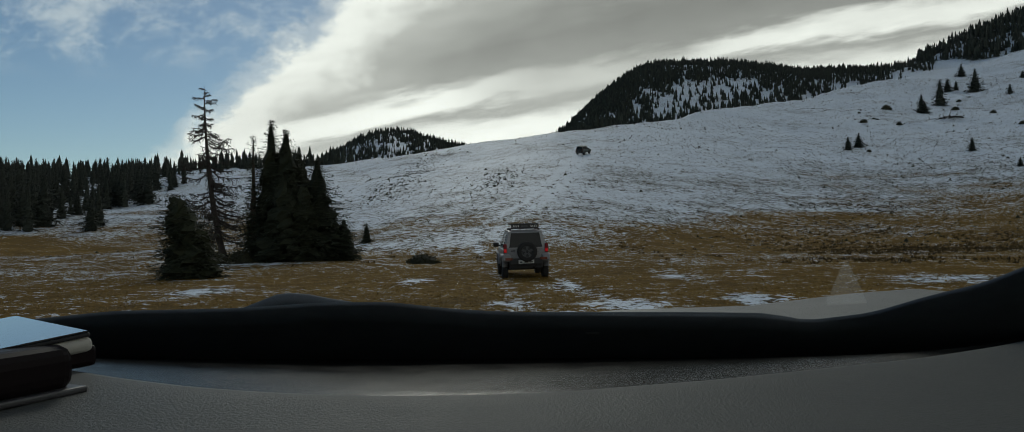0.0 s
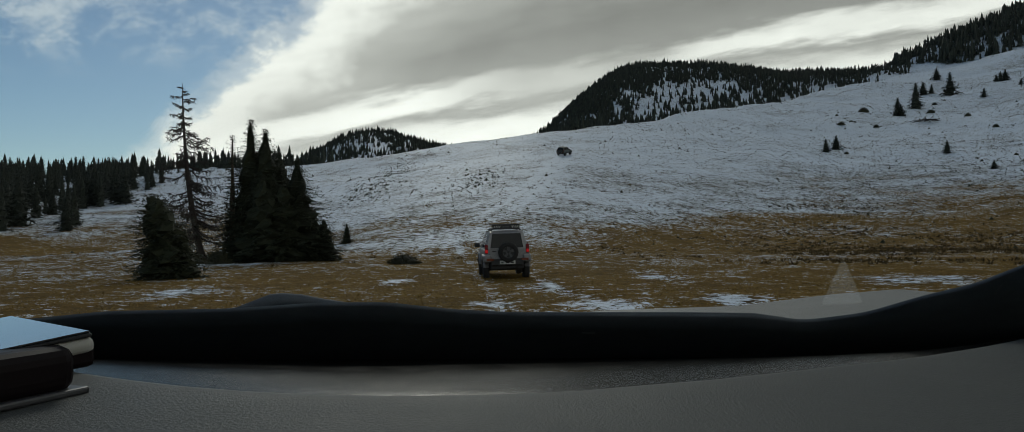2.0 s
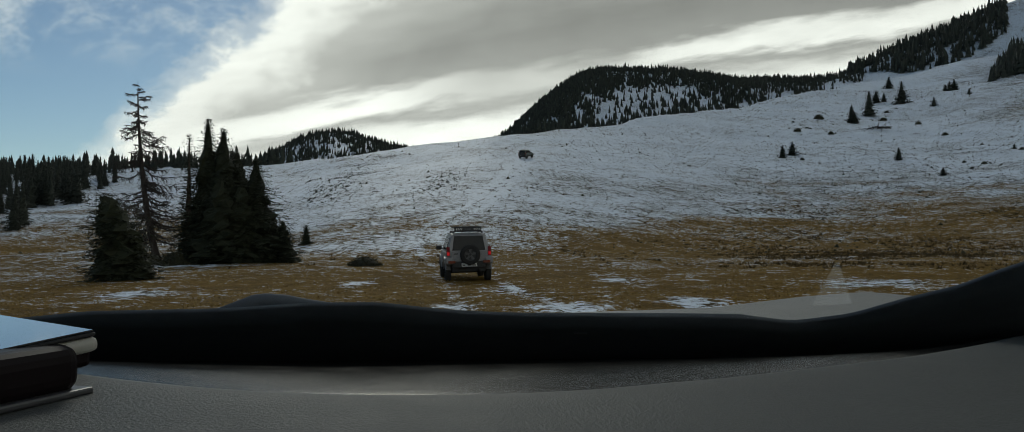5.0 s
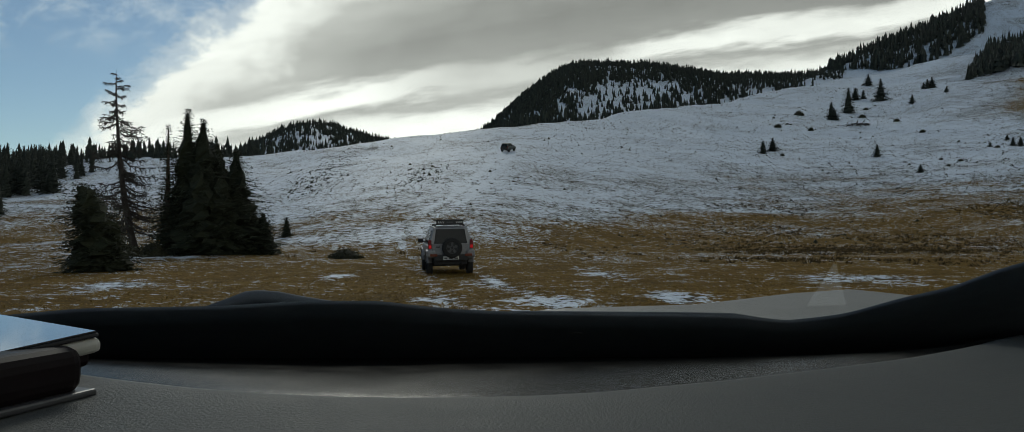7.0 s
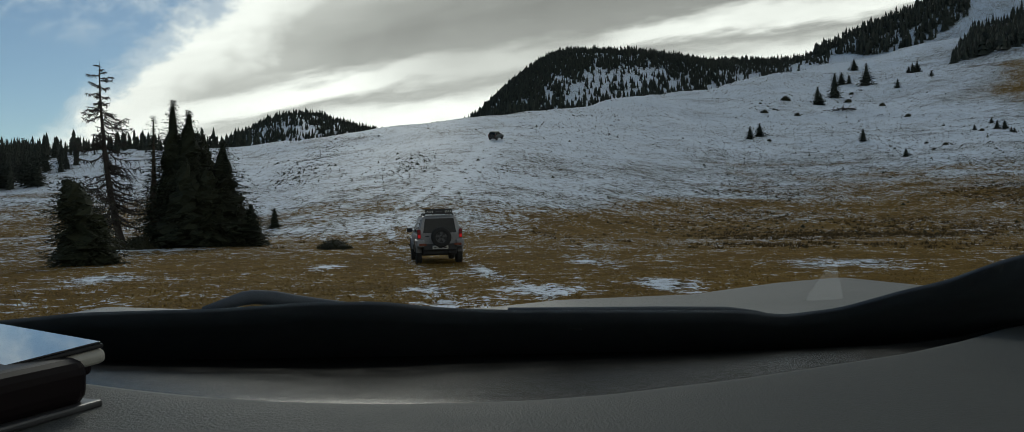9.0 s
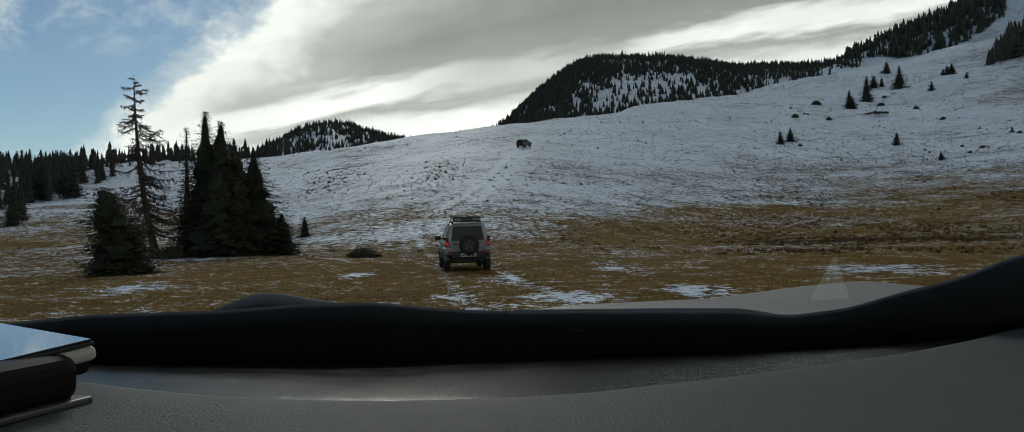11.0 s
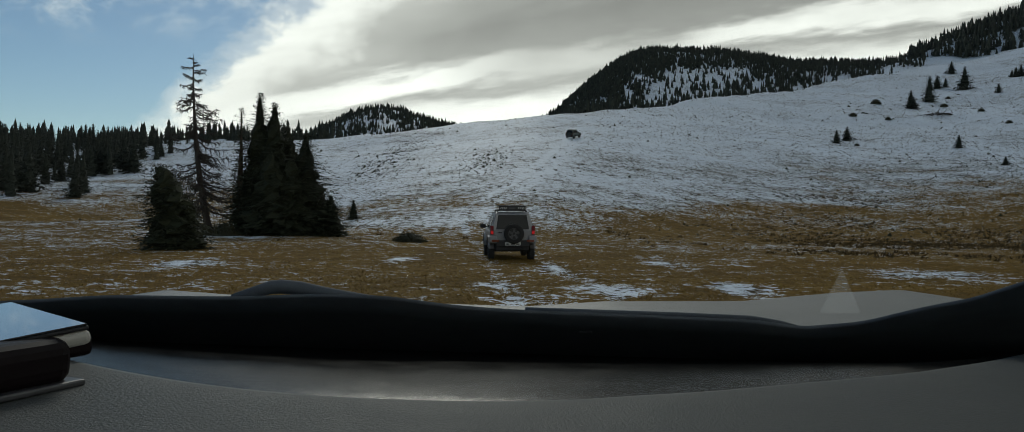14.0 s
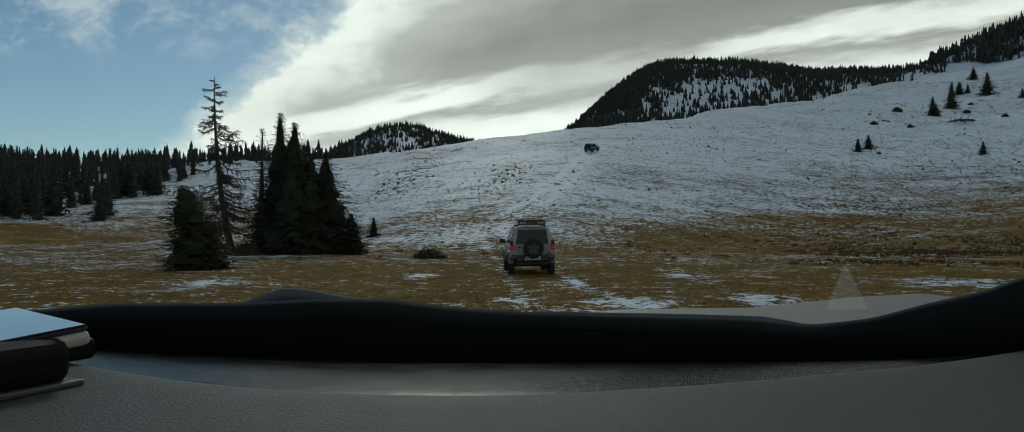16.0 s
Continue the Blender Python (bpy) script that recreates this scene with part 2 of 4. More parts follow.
def eased(az, table):
    """A table over the compass, rounded off between its entries."""
    if id(table) not in SOFT:
        fine = np.interp(FINE, AZ, table)
        padded = np.concatenate([np.full(12, fine[0]), fine, np.full(12, fine[-1])])
        SOFT[id(table)] = np.convolve(padded, KERNEL / KERNEL.sum(), "valid")
    return np.interp(az, FINE, SOFT[id(table)])


def height(x, y):
    x, y = np.asarray(x, float), np.asarray(y, float)
    dx, dy = x - 0.5, y - 8.0
    d = np.hypot(dx, dy)
    az = np.degrees(np.arctan2(dx, dy))
    foot, crest, far = eased(az, FOOT), eased(az, CREST), eased(az, FAR)
    top, peak = 1.1 + eased(az, CREST_RISE) * crest, 1.1 + eased(az, FAR_RISE) * far
    rise = top * np.clip((d - foot) / (crest - foot), 0, 1) ** (1.12 + 0.22 * smooth(-14, 30, az))
    dip = np.minimum(top - 2.5, peak)
    back = top + (dip - top) * smooth(crest, crest + 45, d)
    back = back + (peak - dip) * smooth(crest + 30, far, d) ** 1.1
    back = back - peak * 0.35 * smooth(far, far + 500, d)
    z = np.where(d < crest, rise, back)
    swell = 0.10 * np.sin(x * 0.09 + 0.6) * smooth(4, 30, d)
    z = z + swell * smooth(90, 50, d) + 0.05
    z = z + 0.05 * value_noise(x / 2.3, y / 2.3, 1) * smooth(400, 100, d)
    z = z + 0.022 * value_noise(x / 0.55, y / 0.55, 2) * smooth(90, 30, d)
    z = z + smooth(50, 160, d) * (0.9 * value_noise(x / 22, y / 22, 3) + 0.35 * value_noise(x / 7, y / 7, 4))
    z = z + smooth(260, 420, d) * 2.5 * value_noise(x / 45, y / 45, 5)
    z = z + 0.05 * np.exp(-((y - 15) / 9) ** 2) * np.exp(-(x / 25) ** 2)
    bank = np.exp(-((x + 17) / 9) ** 2 - ((y - 53) / 9) ** 2)
    hump = np.exp(-((x + 3.4) / 5) ** 2 - ((y - 34) / 5) ** 2)
    return z + 0.75 * bank + 0.16 * hump


# tyre tracks over the meadow and up the slope
TRACKS = [[(0.6, -8), (1.0, 8), (1.5, 14), (1.3, 19), (0.5, 26), (-0.8, 36), (-2.6, 50), (-3.9, 57)],
          [(-3.9, 57), (-2.4, 66), (-0.9, 76), (1.2, 92), (3.2, 110), (4.3, 120)]]


def track_distance(x, y):
    best = np.full(x.shape, 1e9)
    for line in TRACKS:
        for (ax, ay), (bx, by) in zip(line, line[1:]):
            ex, ey = bx - ax, by - ay
            k = np.clip(((x - ax) * ex + (y - ay) * ey) / (ex * ex + ey * ey), 0, 1)
            best = np.minimum(best, np.hypot(x - ax - k * ex, y - ay - k * ey))
    return best


DRIFTS = [(0.1, 20.2, 0.37, 0.94), (1.1, 24.8, 0.35, 1.73), (2.0, 19.6, 0.58, 0.85), (4.2, 20.2, 0.51, 0.99), (8.5, 24.9, 0.92, 2.09), (9.9, 25.7, 0.73, 2.38),
          (-5.9, 23.0, 0.82, 1.67), (3.8, 27.1, 0.56, 2.28), (3.8, 20.0, 0.26, 0.94), (-2.2, 25.4, 0.37, 1.93), (-12.5, 39.0, 2.5, 1.0)]


def snow_cover(x, y):
    d = np.hypot(x - 0.5, y - 8)
    az = np.degrees(np.arctan2(x - 0.5, y - 8))
    line = np.interp(az, [-60, -34, -30, -22, -14, -5, 0, 6, 13, 22, 30, 36, 50], [92, 82, 79, 66, 46, 48, 50, 57, 68, 84, 90, 92, 110])
    line = line + 7 * value_noise(x / 17, y / 17, 11) + 3 * value_noise(x / 5, y / 5, 12)
    c = 0.345 + 0.16 * smooth(-9, 6, d - line) + 0.175 * smooth(8, 60, d - line)
    c = c - 0.03 * smooth(12, 30, az) * smooth(150, 90, d)
    c = c + 0.07 * value_noise(x / 26, y / 5, 17) * smooth(45, 60, d) * smooth(190, 110, d)
    c = c + 0.09 * value_noise(x / 9, y / 9, 13) + 0.06 * value_noise(x / 2.6, y / 2.6, 14)
    c = c + 0.09 * np.exp(-((x + 18) / 12) ** 2 - ((y - 49.5) / 4) ** 2)
    c = c + 0.03 * smooth(-6, -14, x) * smooth(15, 25, y) * smooth(60, 50, y)
    c = c - 0.12 * smooth(60, 70, d) * smooth(-14, -24, az) * smooth(84, 76, d)
    c = c - 0.36 * np.exp(-((az - 36.5) / 3.0) ** 2 - ((d - 245) / 60) ** 2)
    c = c - 0.025 * smooth(4, 16, az) * smooth(5, -8, d - line) - 0.035 * smooth(-1, -4, x) * smooth(40, 34, d)
    c = c - 0.07 * smooth(26, 33, az) * smooth(190, 240, d) + 0.03 * smooth(0, 8, az) * smooth(30, 22, az) * smooth(4, 12, d - line)
    # single drifts left on the meadow
    for px, py, w, deep in DRIFTS:
        c = c + 0.26 * np.exp(-((x - px) / w) ** 2 - ((y - py) / deep) ** 2)
    td = track_distance(x, y)
    rut = np.exp(-((td - 0.72) / (0.24 + 0.22 * smooth(45, 80, d))) ** 2)
    c = c + (0.20 * smooth(70, 30, d) + 0.34 * smooth(48, 70, d)) * rut * (0.75 + 0.45 * value_noise(x / 3.1, y / 3.1, 15))
    c = c + 0.10 * np.exp(-(td / 0.5) ** 2) * smooth(60, 30, d) * value_noise(x / 2.2, y / 2.2, 16)
    return c


def make_ground():
    r = [0.4]
    while r[-1] < 4200:
        r.append(r[-1] + 0.12 + 0.006 * r[-1] + (0.05 * max(0, r[-1] - 700)))
    r = np.array(r)
    az = np.radians(np.concatenate([np.arange(-46, 46.01, 0.25), np.arange(49, 312, 3.0)]))
    rr, aa = np.meshgrid(r, az, indexing="ij")
    x, y = 1.0 + rr * np.sin(aa), 2.0 + rr * np.cos(aa)
    z = height(x, y)
    td = track_distance(x, y)
    z = z - 0.035 * np.exp(-((td - 0.72) / 0.2) ** 2) * smooth(80, 40, np.hypot(x, y - 8))
    n, m = len(r), len(az)
    verts = np.stack([x, y, z], -1).reshape(-1, 3)
    i, j = np.meshgrid(np.arange(n - 1), np.arange(m), indexing="ij")
    k = (j + 1) % m
    faces = np.stack([i * m + j, i * m + k, (i + 1) * m + k, (i + 1) * m + j], -1).reshape(-1, 4)
    centre = len(verts)
    verts = np.vstack([verts, [[1.0, 2.0, float(height(1.0, 2.0))]]])
    caps = [(centre, (q + 1) % m, q) for q in range(m)]
    me = bpy.data.meshes.new("ground")
    me.from_pydata(verts.tolist(), [], faces[:, ::-1].tolist() + caps)
    me.materials.append(GROUND)
    me.polygons.foreach_set("use_smooth", [True] * len(me.polygons))
    me.attributes.new("cover", "FLOAT", "POINT").data.foreach_set("value", snow_cover(verts[:, 0], verts[:, 1]).astype(np.float32))
    me.update()
    return spread("ground", me, "brown autumn meadow and hillside with patchy thin snow", "ground", "structure")


make_ground()

# ---- trees ----
def trunk_mesh(name, h, r, lean=(0.0, 0.0), mat=None, sides=9, bow=None):
    rings, verts, faces = 10, [], []
    for k in range(rings + 1):
        f = k / rings
        b = f * f if bow is None else bow(f)
        rad = r * (1 - f) ** 0.9 + 0.006 + r * 0.5 * max(0, 0.08 - f) / 0.08
        for s in range(sides):
            a = 2 * math.pi * s / sides
            w = 1 + 0.12 * math.sin(3 * a + k)
            verts.append((lean[0] * b + rad * w * math.cos(a), lean[1] * b + rad * w * math.sin(a), -0.15 + (h + 0.15) * f))
    for k in range(rings):
        for s in range(sides):
            q = (s + 1) % sides
            faces.append((k * sides + s, k * sides + q, (k + 1) * sides + q, (k + 1) * sides + s))
    return mesh_of(name, verts, faces, mat or BARK, True)


def crown_mesh(name, h, radius, seed, base=0.02, step=0.2, spray=0.34, shape=0.8, thin=0.0, mat=None, lean=(0.0, 0.0), per=8, heart=0.40):
    """A spruce's crown: whorls of drooping boughs, each hung with small fans of needles."""
    rng = np.random.default_rng(seed)
    verts, faces = [], []

    def fan(p, d, side, size):
        tip = p + d * size
        mid = p + d * size * 0.45
        wdt = side * size * 0.24
        sag = np.array([0, 0, -size * 0.12])
        i = len(verts)
        verts.extend([p, mid + wdt + sag, tip + sag * 0.6, mid - wdt + sag])
        faces.append((i, i + 1, i + 2, i + 3))
    z = h * base
    while z < h * 0.985:
        f = z / h
        reach = radius * (1 - f) ** shape * (0.72 + 0.28 * min(1, f / 0.08 + 0.4)) + 0.05
        gap = thin * (0.5 + 0.5 * math.sin(z * 3.1 + seed))
        count = max(3, int(round((per * (0.45 + 0.75 * (1 - f))) * (1 - gap))))
        a0 = rng.uniform(0, 6.28)
        for b in range(count):
            a = a0 + 6.283 * b / count + rng.normal(0, 0.22)
            spread_of = (0.52, 1.24) if f < 0.6 else (0.35, 1.6)
            length = reach * rng.uniform(*spread_of) * (1 - 0.5 * thin * rng.random())
            out = np.array([math.cos(a), math.sin(a), 0.0])
            side = np.array([-math.sin(a), math.cos(a), 0.0])
            rise = 0.55 * (f - 0.45) + rng.normal(0, 0.08)
            start = np.array([lean[0] * f * f, lean[1] * f * f, z + rng.uniform(-0.1, 0.1) * step])
            n = max(2, int(length / (spray * 0.42)))
            for k in range(n):
                g = (k + 0.6 + rng.uniform(-0.3, 0.3)) / n
                p = start + out * length * g + np.array([0, 0, length * (rise * g - 0.26 * g * g + 0.10 * g ** 4)])
                size = spray * rng.uniform(0.65, 1.25) * (1.15 - 0.35 * g) * (0.42 + 0.58 * (1 - f))
                for sgn in (-1, 1):
                    d = out * rng.uniform(0.35, 0.8) + side * sgn * rng.uniform(0.5, 0.95) + np.array([0, 0, rng.uniform(-0.55, 0.12)])
                    fan(p, d / np.linalg.norm(d), np.cross(d, [0, 0, 1.0]) * 0.8 + np.array([0, 0, rng.uniform(-0.6, 0.6)]), size)
            d = out * 0.9 + np.array([0, 0, rise + rng.uniform(-0.1, 0.25)])
            fan(start + out * length * 0.92 + np.array([0, 0, length * (rise - 0.2)]), d, side, spray * (0.25 + 0.65 * (1 - f)))
        z += step * rng.uniform(0.8, 1.2) * (0.7 + 0.5 * (1 - f))
    for k in range(9):
        a, f = k * 2.4, 0.93 + 0.008 * k
        fan(np.array([lean[0] * f, lean[1] * f, h * f]), np.array([0.45 * math.cos(a), 0.45 * math.sin(a), 0.55]), np.array([-math.sin(a), math.cos(a), 0]) * 0.6, spray * (0.75 - 0.04 * k))
    # the dense dark heart of the crown
    core, rings, sides = len(verts), 16, 11
    for r in range(rings):
        f = base + (0.95 - base) * r / (rings - 1)
        q = (1.12 + 0.25 * (r % 2)) * heart * radius * (1 - f) ** shape
        for s in range(sides):
            a = 6.283 * s / sides + 0.3 * r
            w = q * rng.uniform(0.55, 1.3)
            verts.append(np.array([lean[0] * f * f + w * math.cos(a), lean[1] * f * f + w * math.sin(a), h * f + rng.uniform(-0.06, 0.06)]))
    for r in range(rings - 1):
        for s in range(sides):
            u, v = core + r * sides + s, core + r * sides + (s + 1) % sides
            faces.append((u, v, v + sides, u + sides))
    return mesh_of(name, verts, faces, mat or NEEDLES)


def spruce(x, y, h, radius, label, seed, turn=0.0, group="", lean=(0.0, 0.0), sink=0.0, **more):
    ob = thing("spruce_tree", LAND @ pose(x, y, float(height(x, y)) - sink, 0, 0, turn), label, "tree", group)
    child("trunk", trunk_mesh("trunk", h * 0.97, 0.028 * h + 0.02, lean), ob)
    child("crown", crown_mesh("crown", h, radius, seed, lean=lean, **more), ob)
    return ob


def dead_tree(x, y, h, seed):
    """A dead spruce: a leaning bare trunk with drooping, broken boughs."""
    rng = np.random.default_rng(seed)
    lean = (-1.00, 0.2)

    def bow(f):
        return 1 - (1 - f) ** 2

    ob = thing("dead_tree", LAND @ pose(x, y, float(height(x, y))), "tall dead spruce, bare leaning trunk with broken drooping boughs", "tree")
    child("trunk", trunk_mesh("trunk", h, 0.16, lean, DEADWOOD, bow=bow), ob)
    z = h * 0.14
    while z < h * 0.985:
        f = z / h
        verts, faces = [], []

        def stick(p, q, r0, r1):
            axis = (q - p) / (np.linalg.norm(q - p) + 1e-9)
            u = np.cross(axis, [0.3, 0.2, 1.0])
            u /= np.linalg.norm(u)
            w = np.cross(axis, u)
            i = len(verts)
            for c, r in ((p, r0), (q, r1)):
                for s in range(4):
                    verts.append(c + r * (u * math.cos(s * 1.571) + w * math.sin(s * 1.571)))
            for s in range(4):
                n = (s + 1) % 4
                faces.append((i + s, i + n, i + 4 + n, i + 4 + s))
        a = rng.uniform(0, 6.28)
        reach = (1.75 * (1 - f) ** 0.75 + 0.16) * rng.uniform(0.6, 1.15)
        if 0.62 < f < 0.74:
            reach *= 1.25
        out, side = np.array([math.cos(a), math.sin(a), 0]), np.array([-math.sin(a), math.cos(a), 0])
        p = np.array([lean[0] * bow(f), lean[1] * bow(f), z])
        pts = [p]
        n = 7
        for k in range(1, n + 1):
            g = k / n
            droop = -0.62 * g + 0.45 * g ** 3 if f < 0.85 else 0.15 * g
            pts.append(p + out * reach * g + np.array([0, 0, reach * droop]) + rng.normal(0, 0.03, 3))
        for k in range(n):
            stick(pts[k], pts[k + 1], 0.034 * (1 - k / n) * (1.2 - f) + 0.009, 0.034 * (1 - (k + 1) / n) * (1.2 - f) + 0.008)
            for sgn in (-1, 1):
                for _ in range(2):
                    if rng.random() < 0.85:
                        ln = reach * rng.uniform(0.12, 0.34)
                        d = out * rng.uniform(0.3, 0.9) + side * sgn * rng.uniform(0.3, 0.9) + np.array([0, 0, rng.uniform(-0.7, 0.25)])
                        q = pts[k] * 0.5 + pts[k + 1] * 0.5
                        tip = q + d * ln
                        stick(q, tip, 0.015, 0.009)
                        stick(tip * 0.6 + q * 0.4, tip * 0.6 + q * 0.4 + np.array([rng.uniform(-0.1, 0.1), rng.uniform(-0.1, 0.1), -ln * 0.6]), 0.011, 0.007)
        child("bough", mesh_of("bough", verts, faces, DEADWOOD), ob)
        z += rng.uniform(0.05, 0.115) * (0.8 + 0.6 * f)
    return ob


def shrub(x, y, w, h, label, seed, group="shrubs on the hillside", name="shrub"):
    rng = np.random.default_rng(seed)
    verts, faces = [], []
    for _ in range(int(420 + 260 * w)):
        a, g = rng.uniform(0, 6.28), math.sqrt(rng.random())
        p = np.array([math.cos(a) * g * w / 2, math.sin(a) * g * w / 2, h * (1 - g ** 2.2) * rng.uniform(0.1, 0.92)])
        d = np.array([math.cos(a) * 0.6, math.sin(a) * 0.6, rng.uniform(0.2, 1.0)]) + rng.normal(0, 0.25, 3)
        s = np.cross(d, rng.normal(0, 1, 3))
        s /= np.linalg.norm(s) + 1e-9
        size = 0.12 * h * rng.uniform(0.5, 1.4) + 0.02
        i = len(verts)
        verts.extend([p, p + d * size * 0.5 + s * size * 0.25, p + d * size, p + d * size * 0.5 - s * size * 0.25])
        faces.append((i, i + 1, i + 2, i + 3))
    core, rings, sides = len(verts), 5, 12
    for r in range(rings):
        g = 1 - r / rings
        for s in range(sides):
            a = 6.283 * s / sides
            q = g * w / 2 * rng.uniform(0.78, 1.0)
            verts.append(np.array([q * math.cos(a), q * math.sin(a), h * 0.82 * (1 - g ** 2.2) * rng.uniform(0.8, 1.05) - (0.05 if r == 0 else 0)]))
    verts.append(np.array([0, 0, h * 0.82]))
    for r in range(rings):
        for s in range(sides):
            u, v = core + r * sides + s, core + r * sides + (s + 1) % sides
            if r < rings - 1:
                faces.append((u, v, v + sides, u + sides))
            else:
                faces.append((u, v, core + rings * sides))
    ob = new(name, mesh_of(name, verts, faces, SHRUB))
    ob.matrix_world = LAND @ pose(x, y, float(height(x, y)) - 0.02)
    return tagged(ob, label, "shrub", group)


dead_tree(-13.70, 42.20, 7.81, 3)
CLUMP = "spruce clump"
spruce(-11.51, 41.99, 6.15, 1.65, "tallest dark green spruce of a dense clump", 5, group=CLUMP, shape=1.0, step=0.10, per=15, spray=0.25, heart=0.5)
spruce(-10.84, 41.91, 5.73, 2.1, "dark green spruce grown into its taller neighbour", 6, group=CLUMP, shape=1.0, step=0.10, per=15, spray=0.25, heart=0.5)
spruce(-10.63, 43.04, 4.83, 1.9, "dense dark spruce in the middle of a clump", 19, group=CLUMP, shape=0.8, step=0.10, per=15, spray=0.25, heart=0.5)
spruce(-9.43, 41.85, 4.48, 2.05, "pointed dark spruce with a bare top shoot", 8, group=CLUMP, shape=0.95, step=0.10, per=16, spray=0.25, heart=0.5)
spruce(-10.63, 40.82, 3.53, 1.6, "broad dense spruce in front of taller ones", 17, group=CLUMP, shape=0.6, step=0.10, per=15, spray=0.24, heart=0.5)
spruce(-9.81, 41.10, 3.28, 1.45, "broad dense spruce in front of taller ones", 18, group=CLUMP, shape=0.6, step=0.10, per=15, spray=0.24, heart=0.5)
spruce(-12.14, 41.54, 5.44, 0.72, "narrow thin-crowned spruce with gaps between boughs", 7, group=CLUMP, thin=0.3, shape=0.6, step=0.11, spray=0.22, heart=0.12)
spruce(-8.22, 41.57, 1.75, 0.95, "low bushy dark spruce at the edge of a clump", 9, group=CLUMP, shape=0.8, step=0.09, per=15, spray=0.2, heart=0.5)
spruce(-8.59, 28.21, 2.21, 0.95, "small dense dark spruce alone on the meadow", 12, shape=0.5, step=0.055, spray=0.17, per=22, heart=0.55, lean=(-0.5, 0.0))
spruce(-10.5, 54.9, 1.15, 0.5, "tiny dark spruce sapling in thin snow", 13, shape=0.8, step=0.08, spray=0.16, per=11)
LOW = "shrubs at the trees"
shrub(-14.6, 40.6, 1.3, 0.5, "low spreading dark juniper shrub", 21, LOW)
shrub(-12.9, 39.6, 0.8, 0.6, "low dark shrub at the foot of a dead tree", 22, LOW)
shrub(-11.9, 39.4, 1.1, 0.65, "low dark shrub beside a spruce clump", 23, LOW)
shrub(-3.47, 33.9, 1.15, 0.36, "flat mound of dead brush on the meadow", 24, LOW)

# single spruces and shrubs up the slope: x, y, height
SLOPE_TREES = [(49.2, 145.2, 2.3), (53.1, 151.3, 2.4), (94.6, 221.3, 4.8), (94.8, 220.0, 3.2), (106.5, 236.9, 7.3), (123.3, 268.4, 4.2),
               (126.5, 269.6, 3.1), (126.7, 258.3, 7.2), (125.7, 237.6, 2.7), (148.5, 272.4, 2.2), (147.8, 268.8, 3.3), (150.1, 270.1, 3.8),
               (141.2, 246.5, 2.0), (148.7, 311.8, 4.6), (67.9, 142.3, 2.2), (59.2, 113.0, 1.2), (86.4, 140.5, 1.0), (95.3, 149.4, 1.0),
               (90.7, 141.0, 1.6), (90.9, 139.3, 1.6), (87.6, 132.9, 0.9), (87.4, 131.8, 0.8)]
SLOPE_SHRUBS = [(52.2, 144.1, 0.7), (69.3, 192.5, 1.4), (87.8, 226.5, 2.2), (76.4, 190.8, 1.2), (114.0, 241.9, 1.2), (103.9, 223.0, 1.6),
                (101.3, 199.8, 1.3), (94.1, 175.2, 1.1), (86.2, 138.2, 0.7), (72.8, 126.4, 0.7), (72.3, 130.8, 0.5), (76.0, 204.3, 0.7),
                (76.1, 202.3, 0.6), (77.2, 216.9, 0.7), (89.8, 155.2, 0.5), (67.3, 120.2, 0.5)]


def stock(h, radius, seed, **more):
    """The trunk and crown of a spruce to be planted many times."""
    return trunk_mesh("trunk", h * 0.97, 0.024 * h + 0.02, sides=6), crown_mesh("crown", h, radius, seed, mat=HAZY_NEEDLES, **more)


STOCK = [stock(6.0, 1.45, 41, step=0.30, spray=0.62, per=7, shape=0.8), stock(6.0, 1.7, 42, step=0.32, spray=0.66, per=8, shape=0.7),
         stock(6.0, 1.1, 43, step=0.34, spray=0.55, per=6, shape=0.6, thin=0.4), stock(6.0, 1.9, 44, step=0.32, spray=0.7, per=8, shape=0.9)]


def plant(x, y, h, kind, label, group, broad=1.0):
    g = float(height(x, y))
    ob = thing("spruce_tree", LAND @ pose(x, y, g - 0.05, 0, 0, (x * 37 + y * 53) % 360) @ Matrix.Diagonal((broad * h / 6.0, broad * h / 6.0, h / 6.0, 1)), label, "tree", group)
    trunk, crown = STOCK[kind]
    child("trunk", trunk, ob)
    child("crown", crown, ob)


for k, (x, y, h) in enumerate(SLOPE_TREES):
    plant(x, y, h, (0, 3)[k % 2], "small dark spruce standing alone on the snowy slope", "spruces on the slope", 2.0 - 0.09 * h)
for k, (x, y, h) in enumerate(SLOPE_SHRUBS):
    shrub(x, y, 1.2 * h, 0.7 * h, "low dark shrub in thin snow", 60 + k)

# the wood on the left: single spruces on the rising ground
wood = np.random.default_rng(77)
planted = []


def grow(az0, az1, d0, d1, count, h0, h1, gap):
    done = tries = 0
    while done < count and tries < count * 60:
        tries += 1
        a, d = math.radians(wood.uniform(az0, az1)), wood.uniform(d0, d1)
        x, y = 0.5 + d * math.sin(a), 8 + d * math.cos(a)
        if any((x - u) ** 2 + (y - v) ** 2 < gap * gap for u, v in planted):
            continue
        planted.append((x, y))
        plant(x, y, wood.uniform(h0, h1), int(wood.integers(0, 4)), "dark green spruce in a wood on the snowy hillside", "spruces of the wood")
        done += 1


